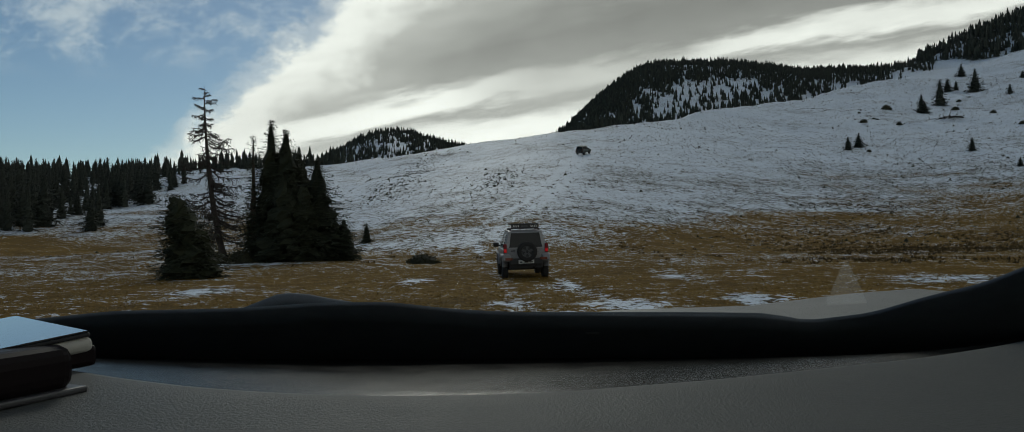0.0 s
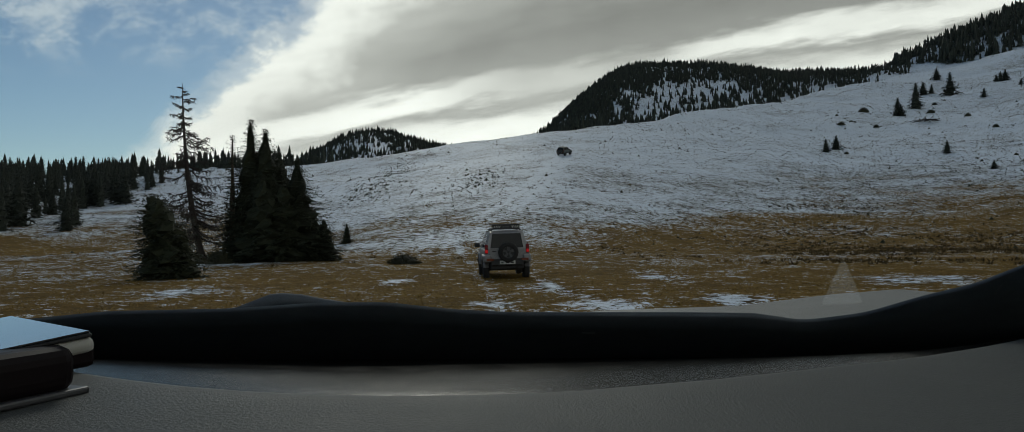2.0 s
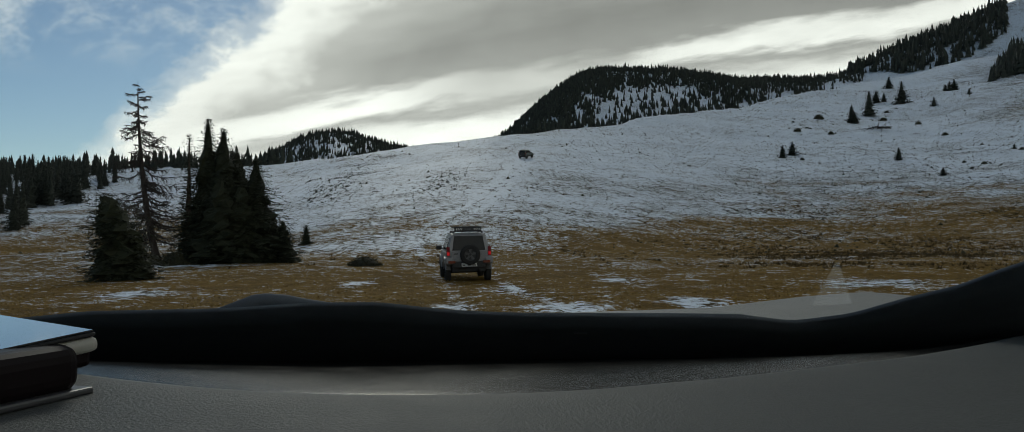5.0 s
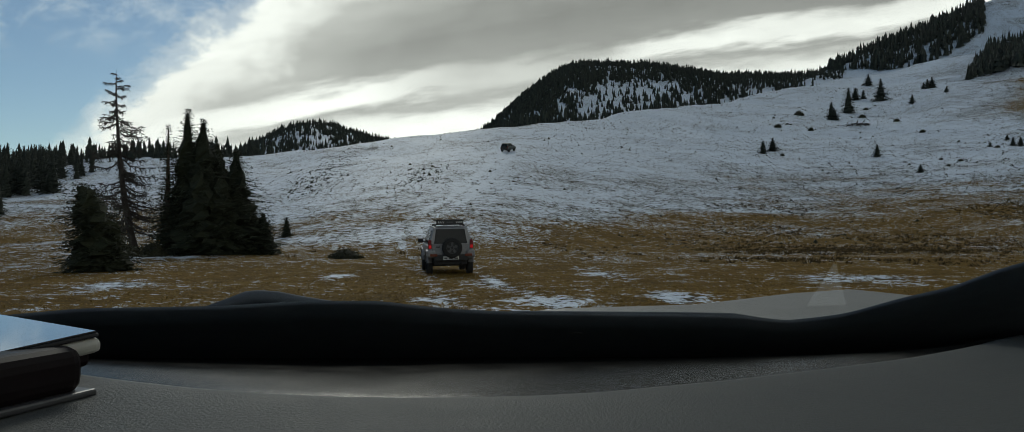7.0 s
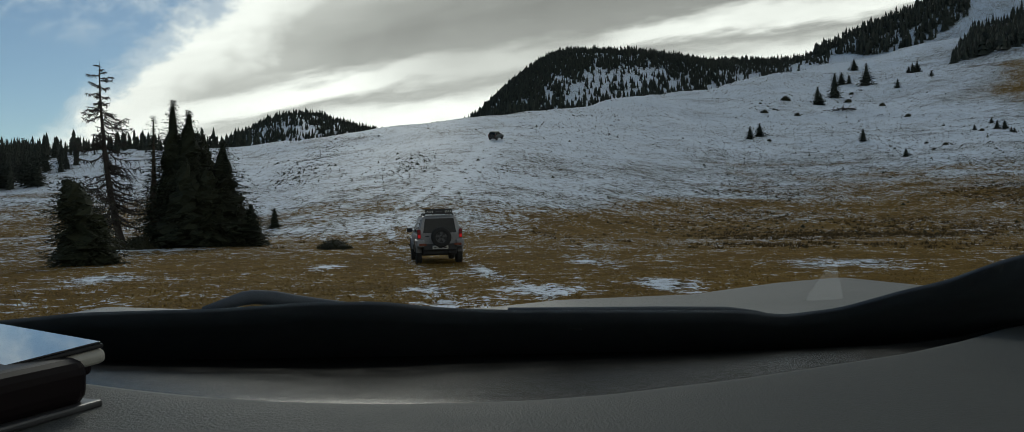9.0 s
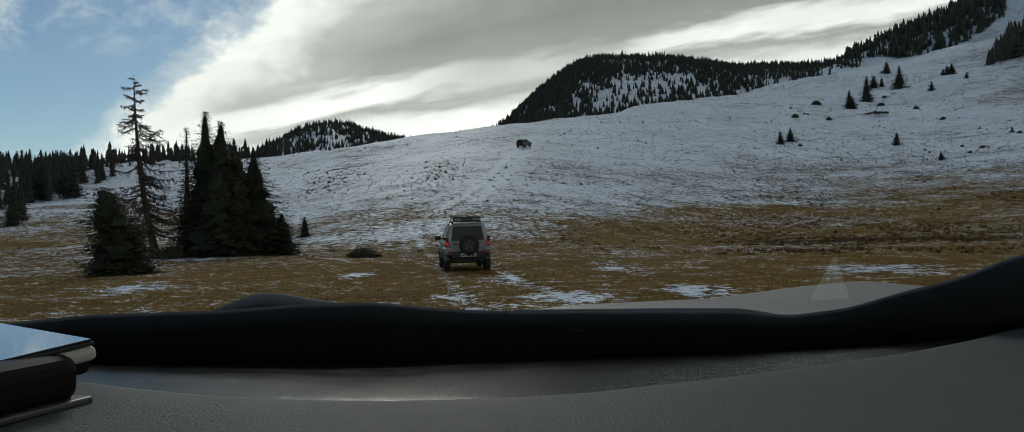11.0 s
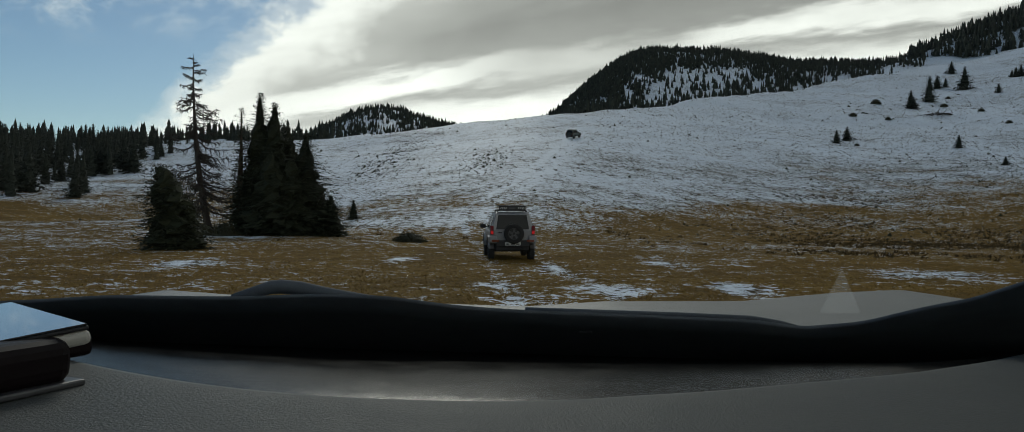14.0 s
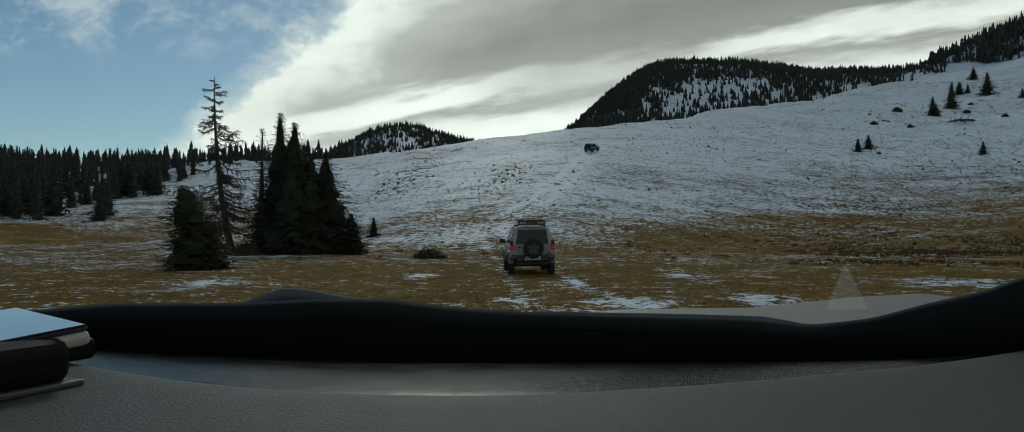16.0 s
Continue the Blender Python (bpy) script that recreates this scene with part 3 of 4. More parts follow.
grow(-43, -33.5, 84, 120, 85, 3.4, 6.2, 1.6)
grow(-41, -31.5, 115, 150, 70, 3.0, 5.2, 1.8)
grow(-43, -27.5, 142, 178, 95, 2.8, 4.6, 1.8)
grow(-30.5, -27.5, 112, 134, 22, 3.4, 5.2, 1.6)
grow(-28.0, -25.5, 140, 168, 10, 2.5, 5.0, 2.5)
grow(-34, -30.5, 84, 112, 9, 2.0, 4.5, 3.0)
grow(-27.5, -17, 160, 186, 16, 1.2, 3.2, 4.0)



def brush_pile(x, y, w, h, seed):
    """A heap of torn-out roots and bare branches."""
    rng = np.random.default_rng(seed)
    ob = thing("brush_pile", LAND @ pose(x, y, float(height(x, y))), "grey heap of dead branches and roots on the snow", "brush pile")
    for k in range(26):
        a, g = rng.uniform(0, 6.28), rng.uniform(0, 0.8)
        p = np.array([w / 2 * g * math.cos(a), 0.35 * w * g * math.sin(a), h * rng.uniform(0.05, 0.5) * (1 - g)])
        d = np.array([rng.normal(), rng.normal(), rng.uniform(-0.15, 0.55)])
        d /= np.linalg.norm(d)
        ln, verts, faces = w * rng.uniform(0.2, 0.45), [], []
        u = np.cross(d, [0.2, 0.1, 1.0])
        u /= np.linalg.norm(u)
        v = np.cross(d, u)
        for end, r in ((0, 0.10), (0.5, 0.07), (1, 0.03)):
            for s in range(5):
                bend = np.array([0, 0, 0.12 * ln * math.sin(end * 3.14)])
                verts.append(p + d * ln * (end - 0.5) + bend + r * (u * math.cos(s * 1.2566) + v * math.sin(s * 1.2566)))
        for ring in range(2):
            for s in range(5):
                q = (s + 1) % 5
                faces.append((ring * 5 + s, ring * 5 + q, ring * 5 + 5 + q, ring * 5 + 5 + s))
        child("branch", mesh_of("branch", verts, faces, DEADWOOD), ob)


brush_pile(89.1, 194.5, 7.0, 1.8, 95)


def far_wood(name, label, count, where, seed, h0, h1):
    """A wood too far and dense to count: jagged low spruces in one mesh."""
    rng = np.random.default_rng(seed)
    verts, faces = [], []
    made = 0
    while made < count:
        n = count * 3
        az, d = rng.uniform(-48, 48, n), rng.uniform(120, 640, n)
        keep = where(az, d, rng.random(n))
        for a, dist in zip(np.radians(az[keep]), d[keep]):
            if made >= count:
                break
            made += 1
            x, y = 0.5 + dist * math.sin(a), 8 + dist * math.cos(a)
            z = float(height(x, y)) - 0.2
            h = rng.uniform(h0, h1) * (0.55 + 0.6 * rng.random())
            r = h * rng.uniform(0.19, 0.30)
            for level in range(4):
                i, sides = len(verts), 7
                zb, zt = z + h * (0.04 + 0.22 * level), z + h * (0.42 + 0.195 * level)
                rad = r * (1 - 0.22 * level)
                turn = rng.uniform(0, 6.28)
                for s in range(sides):
                    t = turn + 6.283 * s / sides
                    q = rad * rng.uniform(0.6, 1.15)
                    verts.append((x + q * math.cos(t), y + q * math.sin(t), zb + rng.uniform(-0.05, 0.05) * h))
                verts.append((x, y, zt))
                for s in range(sides):
                    faces.append((i + s, i + (s + 1) % sides, i + sides))
    return spread(name, mesh_of(name, verts, faces, HAZY_NEEDLES), label, "forest", "stuff")


def crest_of(az):
    return eased(az, CREST)


def on_big_hill(az, d, u):
    f = np.interp(az, [-1, 0.5, 3, 6, 20, 23, 26], [0, 0.5, 1, 1, 1, 0.7, 0])
    c = crest_of(az)
    g = (d - c) / (eased(az, FAR) - c) + np.interp(az, [0, 3, 6, 9, 12, 20], [0.55, 0.40, 0.16, 0.0, 0.0, 0.04])
    patch = value_noise(d / 16, az / 0.9, 31) + 0.6 * value_noise(d / 6, az / 0.35, 32)
    dense = np.maximum(smooth(0.50, 0.82, g + 0.22 * patch), 0.06 * smooth(0.25, 0.5, g))
    return (az > -0.5) & (az < 24.5) & (d > c + 12) & (d < 505) & (u < f * dense)


def on_right_hill(az, d, u):
    low = np.interp(az, [22, 24, 27, 30, 33, 36, 48], [480, 478, 462, 462, 490, 465, 450])
    x, y = 0.5 + d * np.sin(np.radians(az)), 8 + d * np.cos(np.radians(az))
    rise = (height(x, y) - 1.16) / np.hypot(x - 1.03, y - 7.7)
    upper = (az < 32.6) & (d > low)
    below = (az > 31.6) & (d > 262) & (rise > np.interp(az, [31.6, 33, 35.4], [0.165, 0.170, 0.177])) & (rise < np.interp(az, [31.6, 32.2, 33, 35.4], [0.168, 0.180, 0.196, 0.217]))
    return (az > 23.5) & (d < 560) & (upper | below | ((az > 37) & (d > low))) & (u < 0.9)


def on_knoll(az, d, u):
    f = np.interp(az, [-18, -16, -13, -11, -8, -5, -4], [0.5, 0.9, 0.9, 0.8, 0.7, 0.6, 0])
    patch = 0.35 + 0.65 * smooth(-0.2, 0.4, value_noise(d / 5, az / 0.4, 33) + 0.7 * smooth(322, 338, d))
    return (az > -18) & (az < -4) & (d > 255) & (d < 345) & (u < f * patch)


def on_ridge(az, d, u):
    c = crest_of(az)
    return (az > -46) & (az < -14.5) & (d > c - 6) & (d < c + 22) & (u < np.interp(az, [-30, -26, -15], [1, 0.8, 0.55]))


def tree_row(az, d, u):
    c = crest_of(az)
    return (az > 1.5) & (az < 16) & (np.abs(d - c - 7) < 5) & (u < np.interp(az, [1, 5, 8, 9, 11, 13, 15, 16], [0.9, 0.9, 0.6, 0.15, 0.7, 0.9, 0.5, 0.1]))


far_wood("far_forest", "dense dark spruce forest on the high hill", 9800, on_big_hill, 51, 2.3, 4.6)
far_wood("far_forest", "dense dark spruce forest on the steep hill", 7500, on_right_hill, 52, 4.2, 7.4)
far_wood("far_forest", "scattered spruces on a snowy far knoll", 1900, on_knoll, 53, 1.7, 3.3)
far_wood("far_forest", "row of spruces along the hill crest", 800, on_ridge, 54, 2.8, 4.7)
far_wood("far_forest", "low hedge of young spruces behind the crest", 190, tree_row, 55, 2.0, 4.0)


GULLY = [(-18.4, 94.0, 2.2), (-19.4, 105.0, 2.6), (-20.5, 116.0, 2.8), (-21.6, 128.0, 3.0), (-22.9, 140.0, 3.0), (-5.9, 89.5, 2.0), (-5.2, 97.0, 2.0)]


def scrub():
    """Heather, stones and tufts that stick out of the snow on the slope."""
    rng = np.random.default_rng(91)
    n = 175000
    az, d = rng.uniform(-34, 44, n), rng.uniform(50, 330, n)
    a = np.radians(az)
    x, y = 0.5 + d * np.sin(a), 8 + d * np.cos(a)
    thick = 0.42 * smooth(2, 25, az) * smooth(210, 140, d) + 0.11 + 0.05 * smooth(-10, 8, az) + 0.10 * smooth(0.1, 0.5, value_noise(x / 11, y / 11, 35))
    for cx, cy, w in GULLY:
        thick = thick + 1.3 * np.exp(-((x - cx) / (0.7 * w)) ** 2 - ((y - cy) / (1.6 * w)) ** 2)
    keep = (rng.random(n) < thick * d / 260) & (d < crest_of(az))
    verts, faces = [], []
    sx, sy, sd = [x[keep]], [y[keep]], [d[keep]]
    for cx, cy, w in GULLY:
        sx.append(cx + 0.8 * w * rng.normal(size=100))
        sy.append(cy + 2.2 * w * rng.normal(size=100))
        sd.append(np.full(100, 120.0))
    sx, sy, sd = np.concatenate(sx), np.concatenate(sy), np.concatenate(sd)
    for px, py, pz, dist in zip(sx, sy, height(sx, sy), sd):
        s = rng.uniform(0.045, 0.125) * (2.0 if rng.random() < 0.04 else 1) * (0.6 + 0.4 * dist / 150)
        i = len(verts)
        for k in range(5):
            t = 1.257 * k + rng.uniform(-0.3, 0.3)
            verts.append((px + s * 1.3 * math.cos(t), py + s * math.sin(t), pz - 0.03))
        verts.append((px + rng.uniform(-0.4, 0.4) * s, py, pz + s * rng.uniform(0.7, 1.5)))
        faces.extend((i + k, i + (k + 1) % 5, i + 5) for k in range(5))
    return spread("hillside_scrub", mesh_of("hillside_scrub", verts, faces, SHRUB), "dark heather tufts and stones poking through thin snow", "scrub", "stuff")


scrub()


def heather():
    """Rough brown heather and tussocks on the meadow."""
    rng = np.random.default_rng(93)
    n = 60000
    az, d = rng.uniform(-30, 42, n), rng.uniform(26, 95, n)
    a = np.radians(az)
    x, y = 0.5 + d * np.sin(a), 8 + d * np.cos(a)
    thick = 0.006 + 0.5 * smooth(10, 24, az) * smooth(24, 36, d) * smooth(0.0, 0.4, value_noise(x / 8, y / 8, 36)) + 0.10 * smooth(0.35, 0.6, value_noise(x / 6, y / 6, 37)) * smooth(-8, 6, az)
    keep = rng.random(n) < thick * d / 70
    verts, faces = [], []
    for px, py, pz in zip(x[keep], y[keep], height(x[keep], y[keep])):
        s = rng.uniform(0.05, 0.15)
        for k in range(7):
            t, i = rng.uniform(0, 6.28), len(verts)
            bx, by = px + s * 0.7 * rng.normal(), py + s * 0.7 * rng.normal()
            w = s * 0.28
            verts.extend([(bx - w * math.cos(t), by - w * math.sin(t), pz - 0.02), (bx + w * math.cos(t), by + w * math.sin(t), pz - 0.02),
                          (bx + s * 0.6 * rng.normal(), by + s * 0.6 * rng.normal(), pz + s * rng.uniform(0.5, 1.2))])
            faces.append((i, i + 1, i + 2))
    return spread("heather", mesh_of("heather", verts, faces, HEATHER), "rough brown heather tussocks with snow between them", "heather", "stuff")


heather()


def meadow_grass():
    rng = np.random.default_rng(92)
    n = 90000
    a, d = np.radians(rng.uniform(-38, 38, n)), 7.0 + 60 * rng.random(n) ** 1.5
    x, y = 1.0 + d * np.sin(a), 7.7 + d * np.cos(a)
    keep = (snow_cover(x, y) + 0.15 * value_noise(x / 0.7, y / 0.7, 40) < 0.43) & (rng.random(n) < 0.85)
    x, y = x[keep], y[keep]
    z = height(x, y)
    m = len(x)
    base = np.stack([x, y, z - 0.01], 1)
    verts = []
    for blade in range(3):
        t = rng.uniform(0, 6.28, m)
        w = rng.uniform(0.006, 0.014, m)
        h = rng.uniform(0.015, 0.05, m)
        off = rng.normal(0, 0.025, (m, 2))
        b = base + np.concatenate([off, np.zeros((m, 1))], 1)
        side = np.stack([np.cos(t) * w, np.sin(t) * w, np.zeros(m)], 1)
        tip = b + np.stack([np.cos(t + 1.3) * h * rng.uniform(0.8, 2.2, m), np.sin(t + 1.3) * h * 1.5, h], 1)
        verts.append(np.stack([b - side, b + side, tip], 1).reshape(-1, 3))
    verts = np.vstack(verts)
    faces = np.arange(len(verts)).reshape(-1, 3)
    return spread("meadow_grass", mesh_of("meadow_grass", verts.tolist(), faces.tolist(), GRASS), "short dry brown meadow grass", "grass", "stuff")


meadow_grass()

# ---- vehicles ----
def paint(name, colour, rough=0.35, metal=0.0, dirt=0.25):
    m, t, p = material(name)
    pos = t.nodes.new("ShaderNodeTexCoord").outputs["Object"]
    xyz = t.nodes.new("ShaderNodeSeparateXYZ")
    t.links.new(pos, xyz.inputs[0])
    mud = maths(t, "MULTIPLY", ramp(t, maths(t, "ADD", xyz.outputs[2], maths(t, "MULTIPLY", noise_of(t, pos, 9, 5), 0.4)), [(0.55, 1.0), (0.95, 0.1)]), dirt * 2)
    t.links.new(mixed(t, mud, colour, (0.10, 0.08, 0.055)), p.inputs["Base Color"])
    p.inputs["Metallic"].default_value = metal
    t.links.new(maths(t, "ADD", maths(t, "MULTIPLY", mud, 0.5), rough, True), p.inputs["Roughness"])
    p.inputs["Coat Weight"].default_value = 0.3
    return m


SILVER = paint("silver car paint", (0.235, 0.235, 0.25), 0.38, 0.35)
DARK_PAINT = paint("dark green car paint", (0.03, 0.042, 0.035), 0.4)
PLASTIC = surface("black car plastic", (0.022, 0.022, 0.024), 0.6, vary=0.3, scale=8)
RUBBER = surface("tyre rubber", (0.018, 0.018, 0.018), 0.85, vary=0.3, scale=10, bump=0.5, bump_scale=60)
ALLOY = surface("dull wheel alloy", (0.10, 0.10, 0.105), 0.45, 0.6, vary=0.2)
DARK_GLASS = surface("dark car glass", (0.010, 0.012, 0.014), 0.12, vary=0.2, spec=0.25)
PLATE = surface("white plate", (0.62, 0.62, 0.60), 0.5, vary=0.1)
INK = surface("black plate lettering", (0.03, 0.03, 0.03), 0.6, vary=0.1)


def lens_material(name, colour, glow):
    m, t, p = material(name)
    p.inputs["Base Color"].default_value = (*colour, 1)
    p.inputs["Roughness"].default_value = 0.25
    p.inputs["Emission Color"].default_value = (*colour, 1)
    p.inputs["Emission Strength"].default_value = glow
    return m


BRAKE = lens_material("lit red brake lamp", (0.75, 0.02, 0.025), 0.16)
REDLENS = lens_material("red lamp glass", (0.16, 0.01, 0.015), 0.0)
ORANGE = lens_material("red brown reflector", (0.16, 0.04, 0.02), 0.0)


def hexa(bm, low, high):
    """A block with a foot and a top outline of four corners each, given anticlockwise from above."""
    a = [bm.verts.new(v) for v in low]
    b = [bm.verts.new(v) for v in high]
    bm.faces.new(a[::-1])
    bm.faces.new(b)
    for i in range(4):
        j = (i + 1) % 4
        bm.faces.new((a[i], a[j], b[j], b[i]))


def block(x0, x1, y0, y1, z0, z1, soft=0.0, segments=2):
    bm = bmesh.new()
    hexa(bm, [(x0, y0, z0), (x1, y0, z0), (x1, y1, z0), (x0, y1, z0)], [(x0, y0, z1), (x1, y0, z1), (x1, y1, z1), (x0, y1, z1)])
    if soft:
        bmesh.ops.bevel(bm, geom=bm.edges[:], offset=soft, segments=segments, affect="EDGES", profile=0.5)
    return bm


def side_loft(outline, half, soft=0.03, pinch=0.0):
    """A body from its outline seen from the side (y, z), as wide as half on each side; pinch narrows it towards the top."""
    bm = bmesh.new()
    top = max(z for _, z in outline)
    low = min(z for _, z in outline)
    rows = []
    for s in (-1, 1):
        rows.append([bm.verts.new((s * (half - pinch * ((z - low) / (top - low)) ** 1.5), y, z)) for y, z in outline])
    n = len(outline)
    bm.faces.new(rows[0])
    bm.faces.new(rows[1][::-1])
    for i in range(n):
        j = (i + 1) % n
        bm.faces.new((rows[0][j], rows[0][i], rows[1][i], rows[1][j]))
    bmesh.ops.recalc_face_normals(bm, faces=bm.faces[:])
    bmesh.ops.bevel(bm, geom=bm.edges[:], offset=soft, segments=2, affect="EDGES", profile=0.5)
    return bm


def lathe(points, segments=28, axis="x"):
    """A ring turned about an axis, from its section (along the axis, radius)."""
    bm = bmesh.new()
    n, grid = len(points), []
    for s in range(segments):
        a = 2 * math.pi * s / segments
        row = []
        for u, r in points:
            p = (u, r * math.cos(a), r * math.sin(a)) if axis == "x" else (r * math.cos(a), u, r * math.sin(a))
            row.append(bm.verts.new(p))
        grid.append(row)
    for s in range(segments):
        q = (s + 1) % segments
        for i in range(n - 1):
            bm.faces.new((grid[s][i], grid[s][i + 1], grid[q][i + 1], grid[q][i]))
    bmesh.ops.recalc_face_normals(bm, faces=bm.faces[:])
    return bm


def shift(bm, x, y, z):
    bmesh.ops.translate(bm, verts=bm.verts[:], vec=(x, y, z))
    return bm


def panel(corners, depth, inward):
    """A thin pane through four corners, with depth along the given direction."""
    bm = bmesh.new()
    d = Vector(inward).normalized() * depth
    hexa(bm, [Vector(c) + d for c in corners], [Vector(c) for c in corners])
    bmesh.ops.recalc_face_normals(bm, faces=bm.faces[:])
    return bm


def wheel(parent, x, y, z, r=0.345, w=0.20, axis="x", name="wheel", face=1):
    tread = [(-w / 2, r * 0.62), (-w / 2, r * 0.90), (-w * 0.40, r * 0.985), (-w * 0.2, r), (w * 0.2, r), (w * 0.40, r * 0.985), (w / 2, r * 0.90), (w / 2, r * 0.62)]
    bm = shift(lathe(tread, 30, axis), x, y, z)
    tyre = part(name, bm, RUBBER, parent, "black off-road tyre", True)
    out = face * w * 0.36
    rim = lathe([(-face * w * 0.2, r * 0.63), (out, r * 0.63), (out * 0.92, r * 0.56), (out * 0.45, r * 0.52), (out * 0.45, 0.01)], 24, axis)
    part("rim", shift(rim, x, y, z), PLASTIC, tyre)
    for s in range(5):
        a = 2 * math.pi * s / 5 + 0.3
        spoke = bmesh.new()
        c, q = math.cos(a), math.sin(a)
        low, high = [], []
        for rad, half in ((r * 0.12, 0.030), (r * 0.58, 0.042)):
            for sgn in (-1, 1):
                u, v = rad * c - sgn * half * q, rad * q + sgn * half * c
                for target, along in ((low, out * 0.45), (high, out * 0.85)):
                    target.append((along, u, v) if axis == "x" else (u, along, v))
        low, high = [low[k] for k in (0, 1, 3, 2)], [high[k] for k in (0, 1, 3, 2)]
        hexa(spoke, low, high)
        bmesh.ops.recalc_face_normals(spoke, faces=spoke.faces[:])
        part("spoke", shift(spoke, x, y, z), ALLOY, tyre)
    return tyre


def off_roader(m, label, body_paint, lit, rack, group=""):
    car = thing("off_road_car", m, label, "car", group)
    part("floor_pan", block(-0.56, 0.56, -1.62, 1.6, 0.36, 0.62, 0.03), PLASTIC, car)
    part("body", side_loft([(-1.70, 0.60), (1.62, 0.60), (1.70, 0.72), (1.66, 0.90), (0.72, 1.03), (-1.70, 1.03)], 0.755, 0.035), body_paint, car, smooth_faces=False)
    part("cabin", side_loft([(-1.70, 1.02), (0.66, 1.02), (0.10, 1.60), (-0.10, 1.645), (-1.45, 1.645), (-1.60, 1.60)], 0.74, 0.04, 0.19), body_paint, car)
    # rear door and its window
    part("rear_door", block(-0.60, 0.60, -1.735, -1.69, 0.66, 1.06, 0.012), body_paint, car)
    glass = panel([(-0.55, -1.716, 1.08), (0.55, -1.716, 1.08), (0.475, -1.632, 1.555), (-0.475, -1.632, 1.555)], 0.02, (0, 1, 0.2))
    part("rear_window", glass, DARK_GLASS, car, "dark rear window")
    for s in (-1, 1):
        x0, x1 = s * 0.736, s * 0.608
        pane = panel([(x0, -1.50, 1.10), (x0, -0.52, 1.10), (x1, -0.52, 1.52), (x1, -1.42, 1.52)], 0.03, (-s, 0, 0))
        part("side_window", pane, DARK_GLASS, car)
        pane = panel([(x0, -0.44, 1.10), (x0, 0.48, 1.10), (x1, 0.12, 1.52), (x1, -0.44, 1.52)], 0.03, (-s, 0, 0))
        part("side_window", pane, DARK_GLASS, car)
        part("tail_lamp", block(s * 0.69 - 0.055, s * 0.69 + 0.055, -1.74, -1.66, 0.90, 1.20, 0.015), REDLENS, car, "red tail lamp")
        part("brake_lamp", block(s * 0.69 - 0.045, s * 0.69 + 0.045, -1.752, -1.70, 0.92, 1.03, 0.01), BRAKE if lit else REDLENS, car, "lit red brake lamp" if lit else "")
        part("bumper_corner", block(s * 0.66 - 0.14, s * 0.66 + 0.14, -1.84, -1.45, 0.62, 0.86, 0.05), body_paint, car)
        part("reflector", block(s * 0.58 - 0.12, s * 0.58 + 0.12, -1.852, -1.82, 0.66, 0.74, 0.01), ORANGE, car)
        arm = block(s * 0.86 - 0.10, s * 0.86 + 0.10, 0.42, 0.52, 1.05, 1.20, 0.03)
        part("mirror", arm, PLASTIC, car, "black wing mirror")
        part("mirror_arm", block(min(s * 0.70, s * 0.80), max(s * 0.70, s * 0.80), 0.45, 0.50, 1.07, 1.11), PLASTIC, car)
        part("gutter", block(s * 0.565 - 0.018, s * 0.565 + 0.018, -1.50, 0.02, 1.615, 1.64, 0.006), PLASTIC, car)
        for y in (-1.12, 1.10):
            arch = bmesh.new()
            n, prev = 12, None
            for k in range(n + 1):
                a = math.pi * (0.02 + 0.96 * k / n)
                ring = []
                for rad, x in ((0.40, 0.60), (0.40, 0.795), (0.455, 0.795), (0.47, 0.75)):
                    ring.append(arch.verts.new((s * x, y + rad * math.cos(a), 0.40 + rad * math.sin(a))))
                if prev:
                    for i in range(4):
                        j = (i + 1) % 4
                        arch.faces.new((prev[i], prev[j], ring[j], ring[i]))
                prev = ring
            bmesh.ops.recalc_face_normals(arch, faces=arch.faces[:])
            part("wheel_arch", arch, body_paint, car)
            wheel(car, s * 0.68, y, 0.345, face=s)
    part("windscreen", panel([(-0.64, 0.60, 1.10), (0.64, 0.60, 1.10), (0.52, 0.165, 1.545), (-0.52, 0.165, 1.545)], 0.03, (0, -1, -0.8)), DARK_GLASS, car)
    part("bumper", block(-0.56, 0.56, -1.80, -1.62, 0.50, 0.72, 0.03), PLASTIC, car, "black plastic rear bumper")
    part("front_bumper", block(-0.76, 0.76, 1.58, 1.80, 0.46, 0.70, 0.05), PLASTIC, car)
    part("exhaust", shift(lathe([(-0.12, 0.026), (0.12, 0.026), (0.12, 0.018), (-0.12, 0.018)], 10, "y"), 0.30, -1.72, 0.42), ALLOY, car)
    part("axle", block(-0.58, 0.58, -1.17, -1.07, 0.30, 0.40, 0.03), PLASTIC, car)
    plate = part("number_plate", block(-0.26, 0.26, -1.815, -1.80, 0.545, 0.665, 0.004), PLATE, car, "white number plate with dark bars")
    for k, (x, w) in enumerate(((-0.18, 0.09), (0.0, 0.13), (0.16, 0.12))):
        part("bar", block(x - w / 2, x + w / 2, -1.822, -1.812, 0.572, 0.610), INK, plate)
    part("spare_mount", block(-0.10, 0.16, -1.80, -1.72, 0.82, 1.06, 0.02), PLASTIC, car)
    wheel(car, 0.03, -1.86, 0.94, 0.335, 0.20, "y", "spare_wheel", -1)
    part("handle", block(-0.50, -0.36, -1.752, -1.73, 0.95, 0.985, 0.005), PLASTIC, car)
